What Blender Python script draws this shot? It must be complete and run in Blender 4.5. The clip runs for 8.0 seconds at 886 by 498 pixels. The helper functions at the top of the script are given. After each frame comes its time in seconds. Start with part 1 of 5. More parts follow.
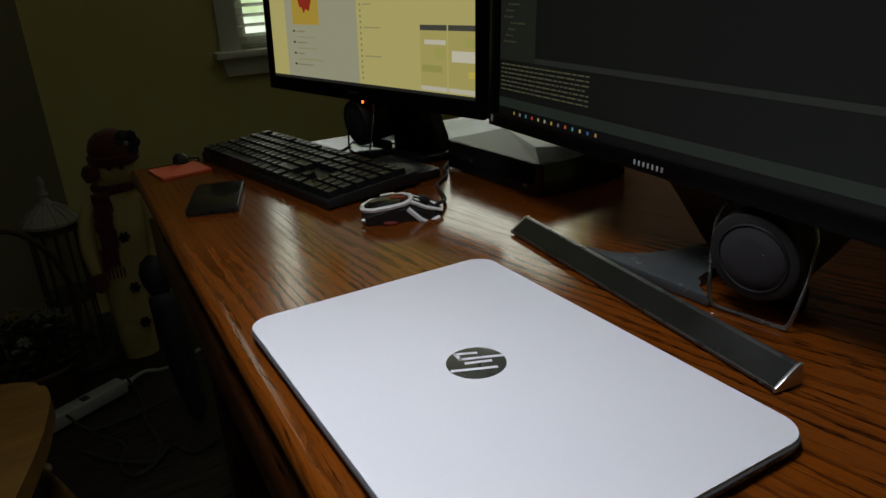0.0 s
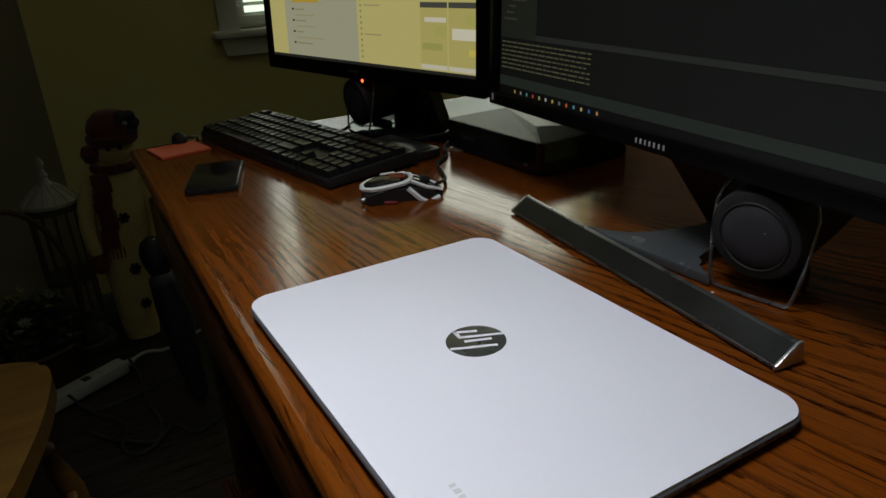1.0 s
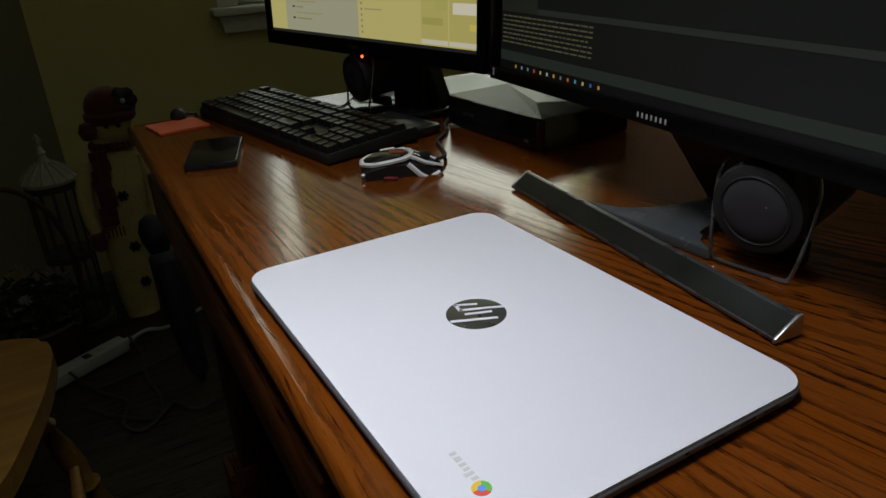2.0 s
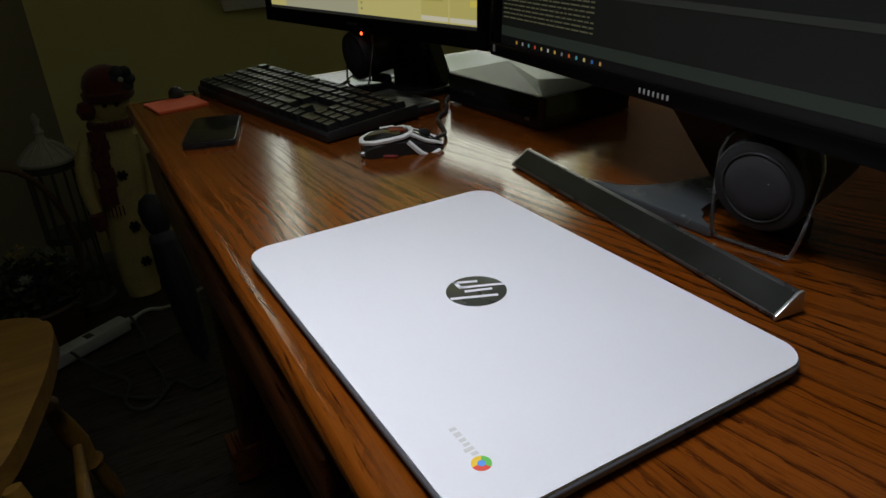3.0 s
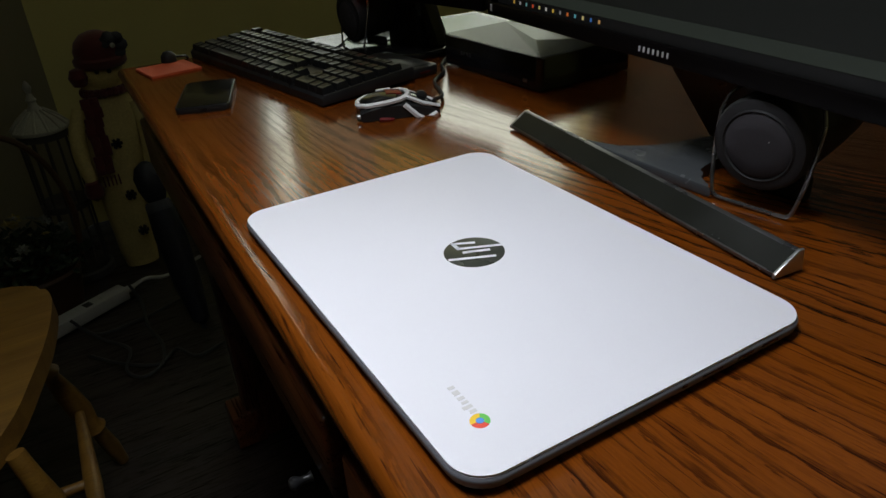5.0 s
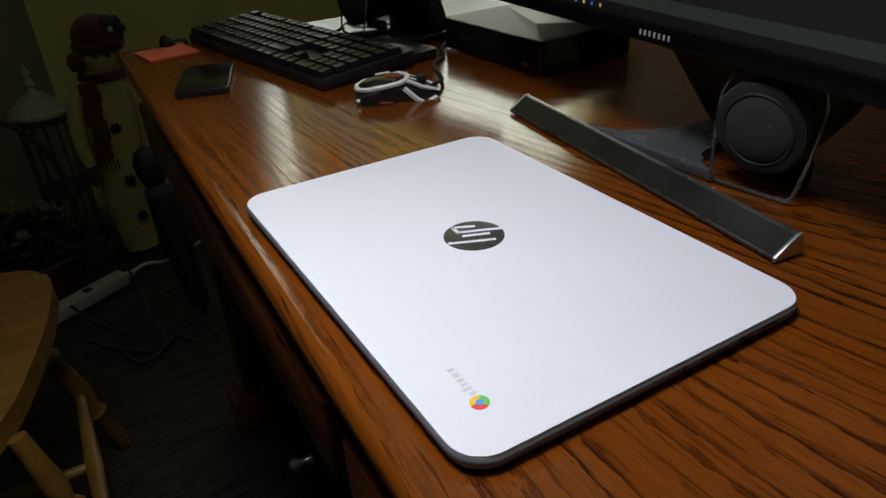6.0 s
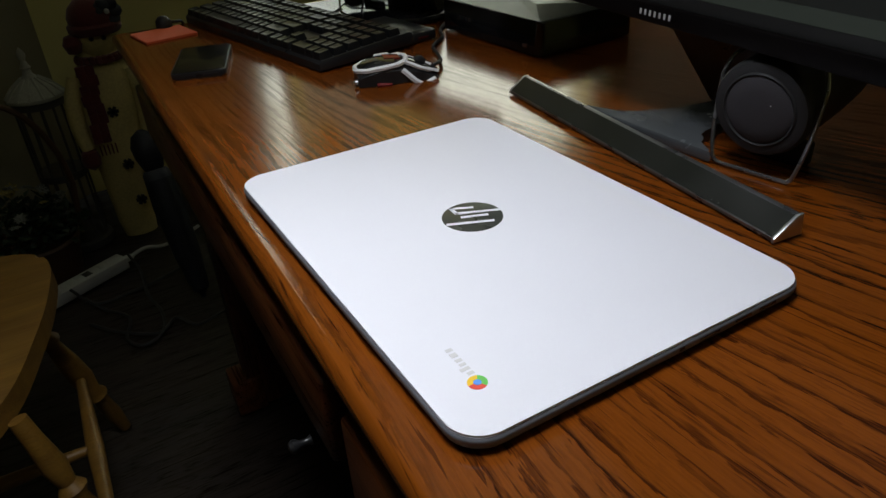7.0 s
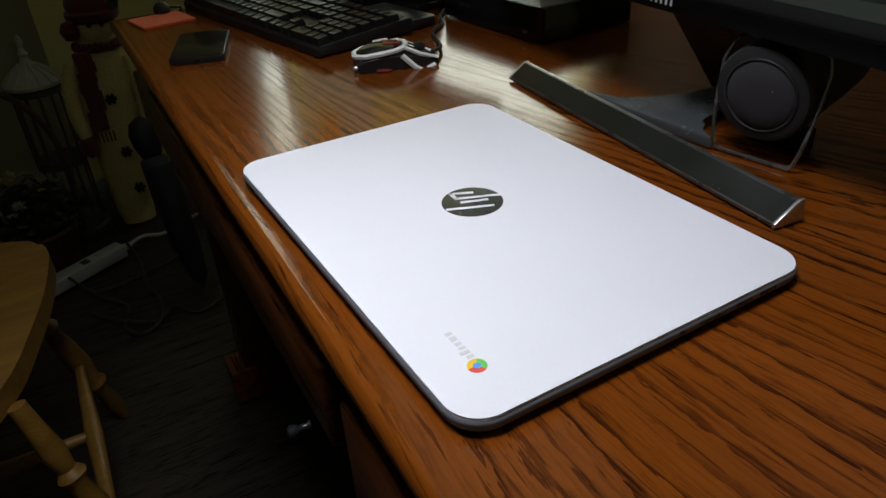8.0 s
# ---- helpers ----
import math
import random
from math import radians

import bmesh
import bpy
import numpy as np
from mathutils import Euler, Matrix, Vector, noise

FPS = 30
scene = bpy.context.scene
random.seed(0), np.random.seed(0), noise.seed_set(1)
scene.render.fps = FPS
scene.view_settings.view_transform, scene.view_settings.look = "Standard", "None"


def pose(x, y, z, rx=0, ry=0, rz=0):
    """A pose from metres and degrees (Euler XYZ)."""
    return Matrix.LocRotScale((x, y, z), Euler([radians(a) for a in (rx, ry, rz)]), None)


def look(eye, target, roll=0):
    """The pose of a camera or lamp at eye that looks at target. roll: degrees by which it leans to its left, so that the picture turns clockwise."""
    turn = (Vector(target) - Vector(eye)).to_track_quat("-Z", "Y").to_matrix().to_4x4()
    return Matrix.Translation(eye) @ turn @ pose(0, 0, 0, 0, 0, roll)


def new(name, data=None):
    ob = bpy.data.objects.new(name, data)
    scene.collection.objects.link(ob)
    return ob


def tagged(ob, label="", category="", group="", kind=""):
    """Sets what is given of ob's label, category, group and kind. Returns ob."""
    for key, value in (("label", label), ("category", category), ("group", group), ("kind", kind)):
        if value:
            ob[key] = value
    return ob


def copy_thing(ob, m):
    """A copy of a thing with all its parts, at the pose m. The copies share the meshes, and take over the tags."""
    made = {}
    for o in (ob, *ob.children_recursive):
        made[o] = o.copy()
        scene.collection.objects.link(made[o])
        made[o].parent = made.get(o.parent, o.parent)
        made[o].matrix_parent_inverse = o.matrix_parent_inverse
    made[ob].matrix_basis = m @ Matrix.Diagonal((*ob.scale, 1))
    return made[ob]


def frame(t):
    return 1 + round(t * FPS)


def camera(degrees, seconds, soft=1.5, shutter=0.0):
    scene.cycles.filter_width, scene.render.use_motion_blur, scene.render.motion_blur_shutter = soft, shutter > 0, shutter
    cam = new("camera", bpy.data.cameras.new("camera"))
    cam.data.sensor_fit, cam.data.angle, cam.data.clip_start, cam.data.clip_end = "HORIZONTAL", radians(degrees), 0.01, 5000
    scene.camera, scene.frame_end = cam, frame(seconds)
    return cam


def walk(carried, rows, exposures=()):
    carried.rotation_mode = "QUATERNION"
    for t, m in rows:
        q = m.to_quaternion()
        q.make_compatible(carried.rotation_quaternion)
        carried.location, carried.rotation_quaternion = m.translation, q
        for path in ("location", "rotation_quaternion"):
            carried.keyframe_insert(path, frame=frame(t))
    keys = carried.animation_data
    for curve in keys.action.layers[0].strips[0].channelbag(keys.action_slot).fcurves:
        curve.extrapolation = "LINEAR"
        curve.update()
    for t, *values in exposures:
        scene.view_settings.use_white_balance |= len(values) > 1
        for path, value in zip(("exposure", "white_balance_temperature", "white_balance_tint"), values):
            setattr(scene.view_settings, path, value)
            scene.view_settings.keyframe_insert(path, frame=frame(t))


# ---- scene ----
cam = camera(64.6, 8.0)
PATH = [
    (0, (-0.109, -0.19, 1.034), (0.8, 1.437, 0.31), -3.4),
    (0.5, (-0.109, -0.189, 1.03), (0.794, 1.43, 0.278), -3.3),
    (1, (-0.108, -0.189, 1.03), (0.788, 1.424, 0.259), -3.4),
    (1.5, (-0.11, -0.19, 1.027), (0.781, 1.414, 0.231), -3.3),
    (3, (-0.109, -0.189, 1.021), (0.76, 1.388, 0.15), -3.4),
    (3.5, (-0.109, -0.189, 1.019), (0.753, 1.377, 0.12), -3.4),
    (4, (-0.109, -0.189, 1.018), (0.746, 1.368, 0.099), -3.6),
    (4.5, (-0.108, -0.188, 1.016), (0.743, 1.36, 0.08), -3.8),
    (6, (-0.109, -0.189, 1.013), (0.729, 1.337, 0.027), -3.8),
    (6.5, (-0.108, -0.189, 1.011), (0.722, 1.326, 0.004), -3.9),
    (7, (-0.108, -0.189, 1.01), (0.717, 1.318, -0.014), -3.9),
    (7.5, (-0.108, -0.189, 1.009), (0.714, 1.312, -0.026), -3.9),
    (8, (-0.109, -0.189, 1.006), (0.711, 1.305, -0.042), -3.7),
]
walk(cam, [(t, look(eye, target, roll)) for t, eye, target, roll in PATH],
     [(0.0, 0.0), (3.5, 0.2), (8.0, 0.4)])

# ---- light: the far window and an added, unseen lamp over the desk ----
world = bpy.data.worlds.new("world")
scene.world = world
world.use_nodes = True
wn = world.node_tree.nodes
sky = wn.new("ShaderNodeTexSky")
sky.sky_type, sky.sun_disc = "NISHITA", False
sky.sun_elevation, sky.sun_rotation = radians(35), radians(200)
wn["Background"].inputs["Strength"].default_value = 0.1
world.node_tree.links.new(sky.outputs["Color"], wn["Background"].inputs["Color"])


def window_light(name, m, w, h, power, color=(0.93, 0.96, 1.0)):
    d = bpy.data.lights.new(name, "AREA")
    d.shape, d.size, d.size_y, d.energy, d.color = "RECTANGLE", w, h, power, color
    ob = new(name, d)
    ob.matrix_world = m
    return ob


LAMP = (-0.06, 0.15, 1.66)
WALL_Y, WALL_X, BACK_Y, LEFT_X, CEIL = 2.35, 2.3, -1.6, -1.7, 2.45
window_light("daylight_far", look((1.35, WALL_Y + 0.10, 1.62), (1.35, 0, 1.62)), 1.5, 0.66, 11, (0.97, 1.0, 0.84))
# added source with a narrow spread, brightens the lid and the desktop round it
added_desk_light = window_light("added_desk_light", look((LAMP[0], LAMP[1], LAMP[2] + 0.02), (LAMP[0], LAMP[1] + 0.0001, 0)), 0.32, 0.32, 1.80, (0.90, 0.945, 1.0))
added_desk_light.data.shape = "DISK"
added_desk_light.data.spread = radians(90)


# ---- building helpers ----
def place(v, m):
    return m @ Vector(v) if m else Vector(v)


def add_box(bm, c, s, bevel=0.0, m=None, seg=2):
    made = bmesh.ops.create_cube(bm, size=1.0, matrix=(m or Matrix()) @ Matrix.Translation(c) @ Matrix.Diagonal((*s, 1)))
    if bevel:
        edges = {e for v in made["verts"] for e in v.link_edges}
        bmesh.ops.bevel(bm, geom=list(edges), offset=bevel, segments=seg, affect="EDGES", profile=0.5)
    return bm


def add_prism(bm, pts, z0, z1, bevel=0.0, m=None, seg=2, top_only=False):
    low = [bm.verts.new(place((x, y, z0), m)) for x, y in pts]
    top = [bm.verts.new(place((x, y, z1), m)) for x, y in pts]
    n = len(pts)
    f_low, f_top = bm.faces.new(low[::-1]), bm.faces.new(top)
    for i in range(n):
        bm.faces.new((low[i], low[(i + 1) % n], top[(i + 1) % n], top[i]))
    if bevel:
        edges = set(f_top.edges) | (set() if top_only else set(f_low.edges))
        bmesh.ops.bevel(bm, geom=list(edges), offset=bevel, segments=seg, affect="EDGES", profile=0.5)
    return bm


def add_lathe(bm, profile, seg=24, m=None, caps=True):
    """A turned form round z; profile: (radius, height) from the bottom up."""
    rings = []
    for r, z in profile:
        if r < 1e-5:
            rings.append([bm.verts.new(place((0, 0, z), m))])
        else:
            rings.append([bm.verts.new(place((r * math.cos(2 * math.pi * i / seg), r * math.sin(2 * math.pi * i / seg), z), m)) for i in range(seg)])
    for a, b in zip(rings, rings[1:]):
        for i in range(seg):
            j = (i + 1) % seg
            if len(a) == 1 and len(b) == 1:
                continue
            if len(a) == 1:
                bm.faces.new((a[0], b[j], b[i]))
            elif len(b) == 1:
                bm.faces.new((a[i], a[j], b[0]))
            else:
                bm.faces.new((a[i], a[j], b[j], b[i]))
    if caps and len(rings[0]) > 1:
        bm.faces.new(rings[0][::-1])
    if caps and len(rings[-1]) > 1:
        bm.faces.new(rings[-1])
    return bm


def add_tube(bm, pts, r, seg=8, closed=False, radii=None):
    pts = [Vector(p) for p in pts]
    n, rings, side = len(pts), [], None
    for i, p in enumerate(pts):
        a = pts[i - 1] if i or closed else p
        b = pts[(i + 1) % n] if i < n - 1 or closed else p
        d = (b - a).normalized()
        if side is None:
            side = d.orthogonal().normalized()
        side = (side - d * side.dot(d)).normalized()
        up = d.cross(side)
        rr = radii[i] if radii else r
        rings.append([bm.verts.new(p + rr * (math.cos(2 * math.pi * k / seg) * side + math.sin(2 * math.pi * k / seg) * up)) for k in range(seg)])
    pairs = list(zip(rings, rings[1:])) + ([(rings[-1], rings[0])] if closed else [])
    for a, b in pairs:
        for k in range(seg):
            bm.faces.new((a[k], a[(k + 1) % seg], b[(k + 1) % seg], b[k]))
    if not closed:
        bm.faces.new(rings[0][::-1])
        bm.faces.new(rings[-1])
    return bm


def spline(pts, n=8):
    """A smooth line through the points (Catmull-Rom)."""
    p = [Vector(q) for q in pts]
    p = [2 * p[0] - p[1]] + p + [2 * p[-1] - p[-2]]
    out = []
    for i in range(1, len(p) - 2):
        for k in range(n):
            t = k / n
            out.append(0.5 * (2 * p[i] + (p[i + 1] - p[i - 1]) * t + (2 * p[i - 1] - 5 * p[i] + 4 * p[i + 1] - p[i + 2]) * t * t + (3 * p[i] - p[i - 1] - 3 * p[i + 1] + p[i + 2]) * t ** 3))
    out.append(p[-2])
    return out


def round_rect(w, h, r, seg=6, cx=0.0, cy=0.0):
    out = []
    for sx, sy, a in ((1, 1, 0), (-1, 1, 90), (-1, -1, 180), (1, -1, 270)):
        for i in range(seg + 1):
            t = radians(a + 90 * i / seg)
            out.append((cx + sx * (w / 2 - r) + r * math.cos(t), cy + sy * (h / 2 - r) + r * math.sin(t)))
    return out


def mesh_of(name, bm, material, smooth=True):
    bmesh.ops.recalc_face_normals(bm, faces=bm.faces)
    me = bpy.data.meshes.new(name)
    bm.to_mesh(me)
    bm.free()
    me.materials.append(material)
    if smooth:
        me.shade_smooth()
        me.set_sharp_from_angle(angle=radians(38))
    return me


def part(name, bm, material, parent, label="", smooth=True):
    ob = new(name, mesh_of(name, bm, material, smooth))
    ob.parent = parent
    return tagged(ob, label)


def thing(name, label, category, m=None, group="", kind=""):
    ob = new(name)
    ob.empty_display_size = 0.05
    if m:
        ob.matrix_world = m
    return tagged(ob, label, category, group, kind)


def solid(name, bm, material, label, category, kind="", m=None, group="", smooth=True):
    ob = new(name, mesh_of(name, bm, material, smooth))
    if m:
        ob.matrix_world = m
    return tagged(ob, label, category, group, kind)


def flat_frame(p, u, v):
    """A pose with its x along u, its y along v, at p."""
    u, v = Vector(u).normalized(), Vector(v)
    v = (v - u * v.dot(u)).normalized()
    w = u.cross(v)
    return Matrix(((u.x, v.x, w.x, p[0]), (u.y, v.y, w.y, p[1]), (u.z, v.z, w.z, p[2]), (0, 0, 0, 1)))


# ---- materials ----
def material(name, color, rough=0.5, metal=0.0, vary=0.15, scale=30.0, fine=400.0, bump=0.1, stretch=(1, 1, 1), coat=0.0, spec=0.5, rough_vary=0.1, sheen=0.0, depth=0.0004):
    mt = bpy.data.materials.new(name)
    mt.use_nodes = True
    nt = mt.node_tree
    n, l = nt.nodes, nt.links
    b = n["Principled BSDF"]
    b.inputs["Metallic"].default_value = metal
    b.inputs["Coat Weight"].default_value = coat
    b.inputs["Coat Roughness"].default_value = 0.12
    b.inputs["Specular IOR Level"].default_value = spec
    b.inputs["Sheen Weight"].default_value = sheen
    co = n.new("ShaderNodeTexCoord")
    mp = n.new("ShaderNodeMapping")
    mp.inputs["Scale"].default_value = stretch
    l.new(co.outputs["Object"], mp.inputs["Vector"])
    big, small = n.new("ShaderNodeTexNoise"), n.new("ShaderNodeTexNoise")
    for tex, s, d in ((big, scale, 4), (small, fine, 2)):
        tex.inputs["Scale"].default_value, tex.inputs["Detail"].default_value = s, d
        l.new(mp.outputs["Vector"], tex.inputs["Vector"])
    add = n.new("ShaderNodeMath")
    add.operation = "ADD"
    l.new(big.outputs["Fac"], add.inputs[0])
    l.new(small.outputs["Fac"], add.inputs[1])
    rng = n.new("ShaderNodeMapRange")
    rng.inputs["From Min"].default_value, rng.inputs["From Max"].default_value = 0.6, 1.4
    rng.inputs["To Min"].default_value, rng.inputs["To Max"].default_value = 1 - vary, 1 + vary
    l.new(add.outputs[0], rng.inputs["Value"])
    mul = n.new("ShaderNodeVectorMath")
    mul.operation = "SCALE"
    mul.inputs[0].default_value = color[:3]
    l.new(rng.outputs["Result"], mul.inputs["Scale"])
    l.new(mul.outputs["Vector"], b.inputs["Base Color"])
    rr = n.new("ShaderNodeMapRange")
    rr.inputs["From Min"].default_value, rr.inputs["From Max"].default_value = 0.3, 0.7
    rr.inputs["To Min"].default_value, rr.inputs["To Max"].default_value = max(0.02, rough - rough_vary), min(1, rough + rough_vary)
    l.new(big.outputs["Fac"], rr.inputs["Value"])
    l.new(rr.outputs["Result"], b.inputs["Roughness"])
    if bump:
        bp = n.new("ShaderNodeBump")
        bp.inputs["Strength"].default_value, bp.inputs["Distance"].default_value = bump, depth
        l.new(small.outputs["Fac"], bp.inputs["Height"])
        l.new(bp.outputs["Normal"], b.inputs["Normal"])
    return mt


def wood(name, light, dark, pore, rough=0.25, along=1, ring=14.0, pores=1.0, coat=0.3, bump=0.14):
    """Varnished oak: broad cathedral figure, short dark pores along the grain."""
    mt = bpy.data.materials.new(name)
    mt.use_nodes = True
    nt = mt.node_tree
    n, l = nt.nodes, nt.links
    b = n["Principled BSDF"]
    co = n.new("ShaderNodeTexCoord")

    wob = n.new("ShaderNodeTexNoise")
    wob.inputs["Scale"].default_value, wob.inputs["Detail"].default_value = 7.0, 3.0
    l.new(co.outputs["Object"], wob.inputs["Vector"])
    off = n.new("ShaderNodeVectorMath")
    off.operation = "MULTIPLY_ADD"
    l.new(wob.outputs["Color"], off.inputs[0])
    off.inputs[1].default_value = (0.009, 0.009, 0.009)
    l.new(co.outputs["Object"], off.inputs[2])

    def stretched(cross, run):
        mp = n.new("ShaderNodeMapping")
        s = [cross, cross, cross]
        s[along] = run
        mp.inputs["Scale"].default_value = s
        l.new(off.outputs["Vector"], mp.inputs["Vector"])
        return mp.outputs["Vector"]

    def tex(vec, scale, detail=3.0, rough_=0.5, dist=0.0):
        t = n.new("ShaderNodeTexNoise")
        t.inputs["Scale"].default_value, t.inputs["Detail"].default_value = scale, detail
        t.inputs["Roughness"].default_value, t.inputs["Distortion"].default_value = rough_, dist
        l.new(vec, t.inputs["Vector"])
        return t.outputs["Fac"]

    def ramp(fac, *stops):
        r = n.new("ShaderNodeValToRGB")
        r.color_ramp.elements[0].position, r.color_ramp.elements[0].color = stops[0][0], (*stops[0][1], 1)
        r.color_ramp.elements[1].position, r.color_ramp.elements[1].color = stops[-1][0], (*stops[-1][1], 1)
        for p, c in stops[1:-1]:
            r.color_ramp.elements.new(p).color = (*c, 1)
        l.new(fac, r.inputs["Fac"])
        return r.outputs["Color"]

    def mix(kind, fac, a, c):
        m = n.new("ShaderNodeMix")
        m.data_type, m.blend_type = "RGBA", kind
        if isinstance(fac, float):
            m.inputs[0].default_value = fac
        else:
            l.new(fac, m.inputs[0])
        l.new(a, m.inputs[6])
        if isinstance(c, tuple):
            m.inputs[7].default_value = (*c, 1)
        else:
            l.new(c, m.inputs[7])
        return m.outputs[2]

    figure = tex(stretched(9.0, 1.1), ring / 10, 2.0, 0.45, 0.9)
    sine = n.new("ShaderNodeMath")
    sine.operation = "MULTIPLY"
    l.new(figure, sine.inputs[0])
    sine.inputs[1].default_value = 9.0
    fr = n.new("ShaderNodeMath")
    fr.operation = "PINGPONG"
    l.new(sine.outputs[0], fr.inputs[0])
    fr.inputs[1].default_value = 1.0
    tone = ramp(fr.outputs[0], (0.0, light), (0.55, tuple((p + q) / 2 for p, q in zip(light, dark))), (1.0, dark))
    patch = ramp(tex(stretched(5.0, 1.6), 1.6, 3.0), (0.3, (0.72, 0.72, 0.72)), (0.75, (1.2, 1.2, 1.2)))
    tone = mix("MULTIPLY", 1.0, tone, patch)
    fibre = ramp(tex(stretched(420.0, 9.0), 1.0, 3.0), (0.3, (0.78, 0.78, 0.78)), (0.7, (1.12, 1.12, 1.12)))
    tone = mix("MULTIPLY", 1.0, tone, fibre)
    # pores gather along the dark bands of the figure
    band = ramp(fr.outputs[0], (0.15, (0.12, 0.12, 0.12)), (0.8, (1, 1, 1)))
    dash = ramp(tex(stretched(520.0, 18.0), 1.0, 2.0, 0.6, 0.1), (0.53, (0, 0, 0)), (0.61, (0.9, 0.9, 0.9)))
    bold = ramp(tex(stretched(330.0, 6.5), 1.0, 4.0, 0.58, 0.15), (0.57, (0, 0, 0)), (0.67, (1, 1, 1)))
    holes = mix("ADD", 1.0, mix("MULTIPLY", 1.0, dash, band), bold)
    # long dark growth lines that follow the figure
    many = n.new("ShaderNodeMath")
    many.operation = "MULTIPLY"
    l.new(figure, many.inputs[0])
    many.inputs[1].default_value = 19.0
    wave = n.new("ShaderNodeMath")
    wave.operation = "PINGPONG"
    l.new(many.outputs[0], wave.inputs[0])
    wave.inputs[1].default_value = 1.0
    growth = ramp(wave.outputs[0], (0.74, (0, 0, 0)), (0.96, (0.5, 0.5, 0.5)))
    broken = ramp(tex(stretched(300.0, 10.0), 1.0, 3.0), (0.38, (0.25, 0.25, 0.25)), (0.58, (1, 1, 1)))
    holes = mix("ADD", 1.0, holes, mix("MULTIPLY", 1.0, growth, broken))
    dense = n.new("ShaderNodeMath")
    dense.operation = "MULTIPLY"
    l.new(holes, dense.inputs[0])
    dense.inputs[1].default_value = 0.85 * pores
    dense.use_clamp = True
    tone = mix("MIX", dense.outputs[0], tone, pore)
    l.new(tone, b.inputs["Base Color"])
    rr = n.new("ShaderNodeMapRange")
    rr.inputs["To Min"].default_value, rr.inputs["To Max"].default_value = rough * 0.75, rough * 1.3
    l.new(tex(stretched(14.0, 3.0), 2.0, 4.0), rr.inputs["Value"])
    l.new(rr.outputs["Result"], b.inputs["Roughness"])
    b.inputs["Coat Weight"].default_value, b.inputs["Coat Roughness"].default_value = coat, 0.07
    inv = n.new("ShaderNodeMath")
    inv.operation = "SUBTRACT"
    inv.inputs[0].default_value = 1.0
    l.new(dense.outputs[0], inv.inputs[1])
    # the open pores take no varnish
    for socket, full in (("Coat Weight", coat), ("Specular IOR Level", 0.5)):
        sheen = n.new("ShaderNodeMath")
        sheen.operation = "MULTIPLY"
        l.new(inv.outputs[0], sheen.inputs[0])
        sheen.inputs[1].default_value = full
        l.new(sheen.outputs[0], b.inputs[socket])
    bp = n.new("ShaderNodeBump")
    bp.inputs["Strength"].default_value, bp.inputs["Distance"].default_value = bump, 0.0006
    l.new(inv.outputs[0], bp.inputs["Height"])
    l.new(bp.outputs["Normal"], b.inputs["Normal"])
    l.new(bp.outputs["Normal"], b.inputs["Coat Normal"])
    return mt


def glow(name, color, strength, rough=0.5):
    mt = bpy.data.materials.new(name)
    mt.use_nodes = True
    b = mt.node_tree.nodes["Principled BSDF"]
    b.inputs["Base Color"].default_value = (0.01, 0.01, 0.01, 1)
    b.inputs["Roughness"].default_value = rough
    b.inputs["Specular IOR Level"].default_value = 0.2
    b.inputs["Emission Color"].default_value = (*color, 1)
    b.inputs["Emission Strength"].default_value = strength
    return mt


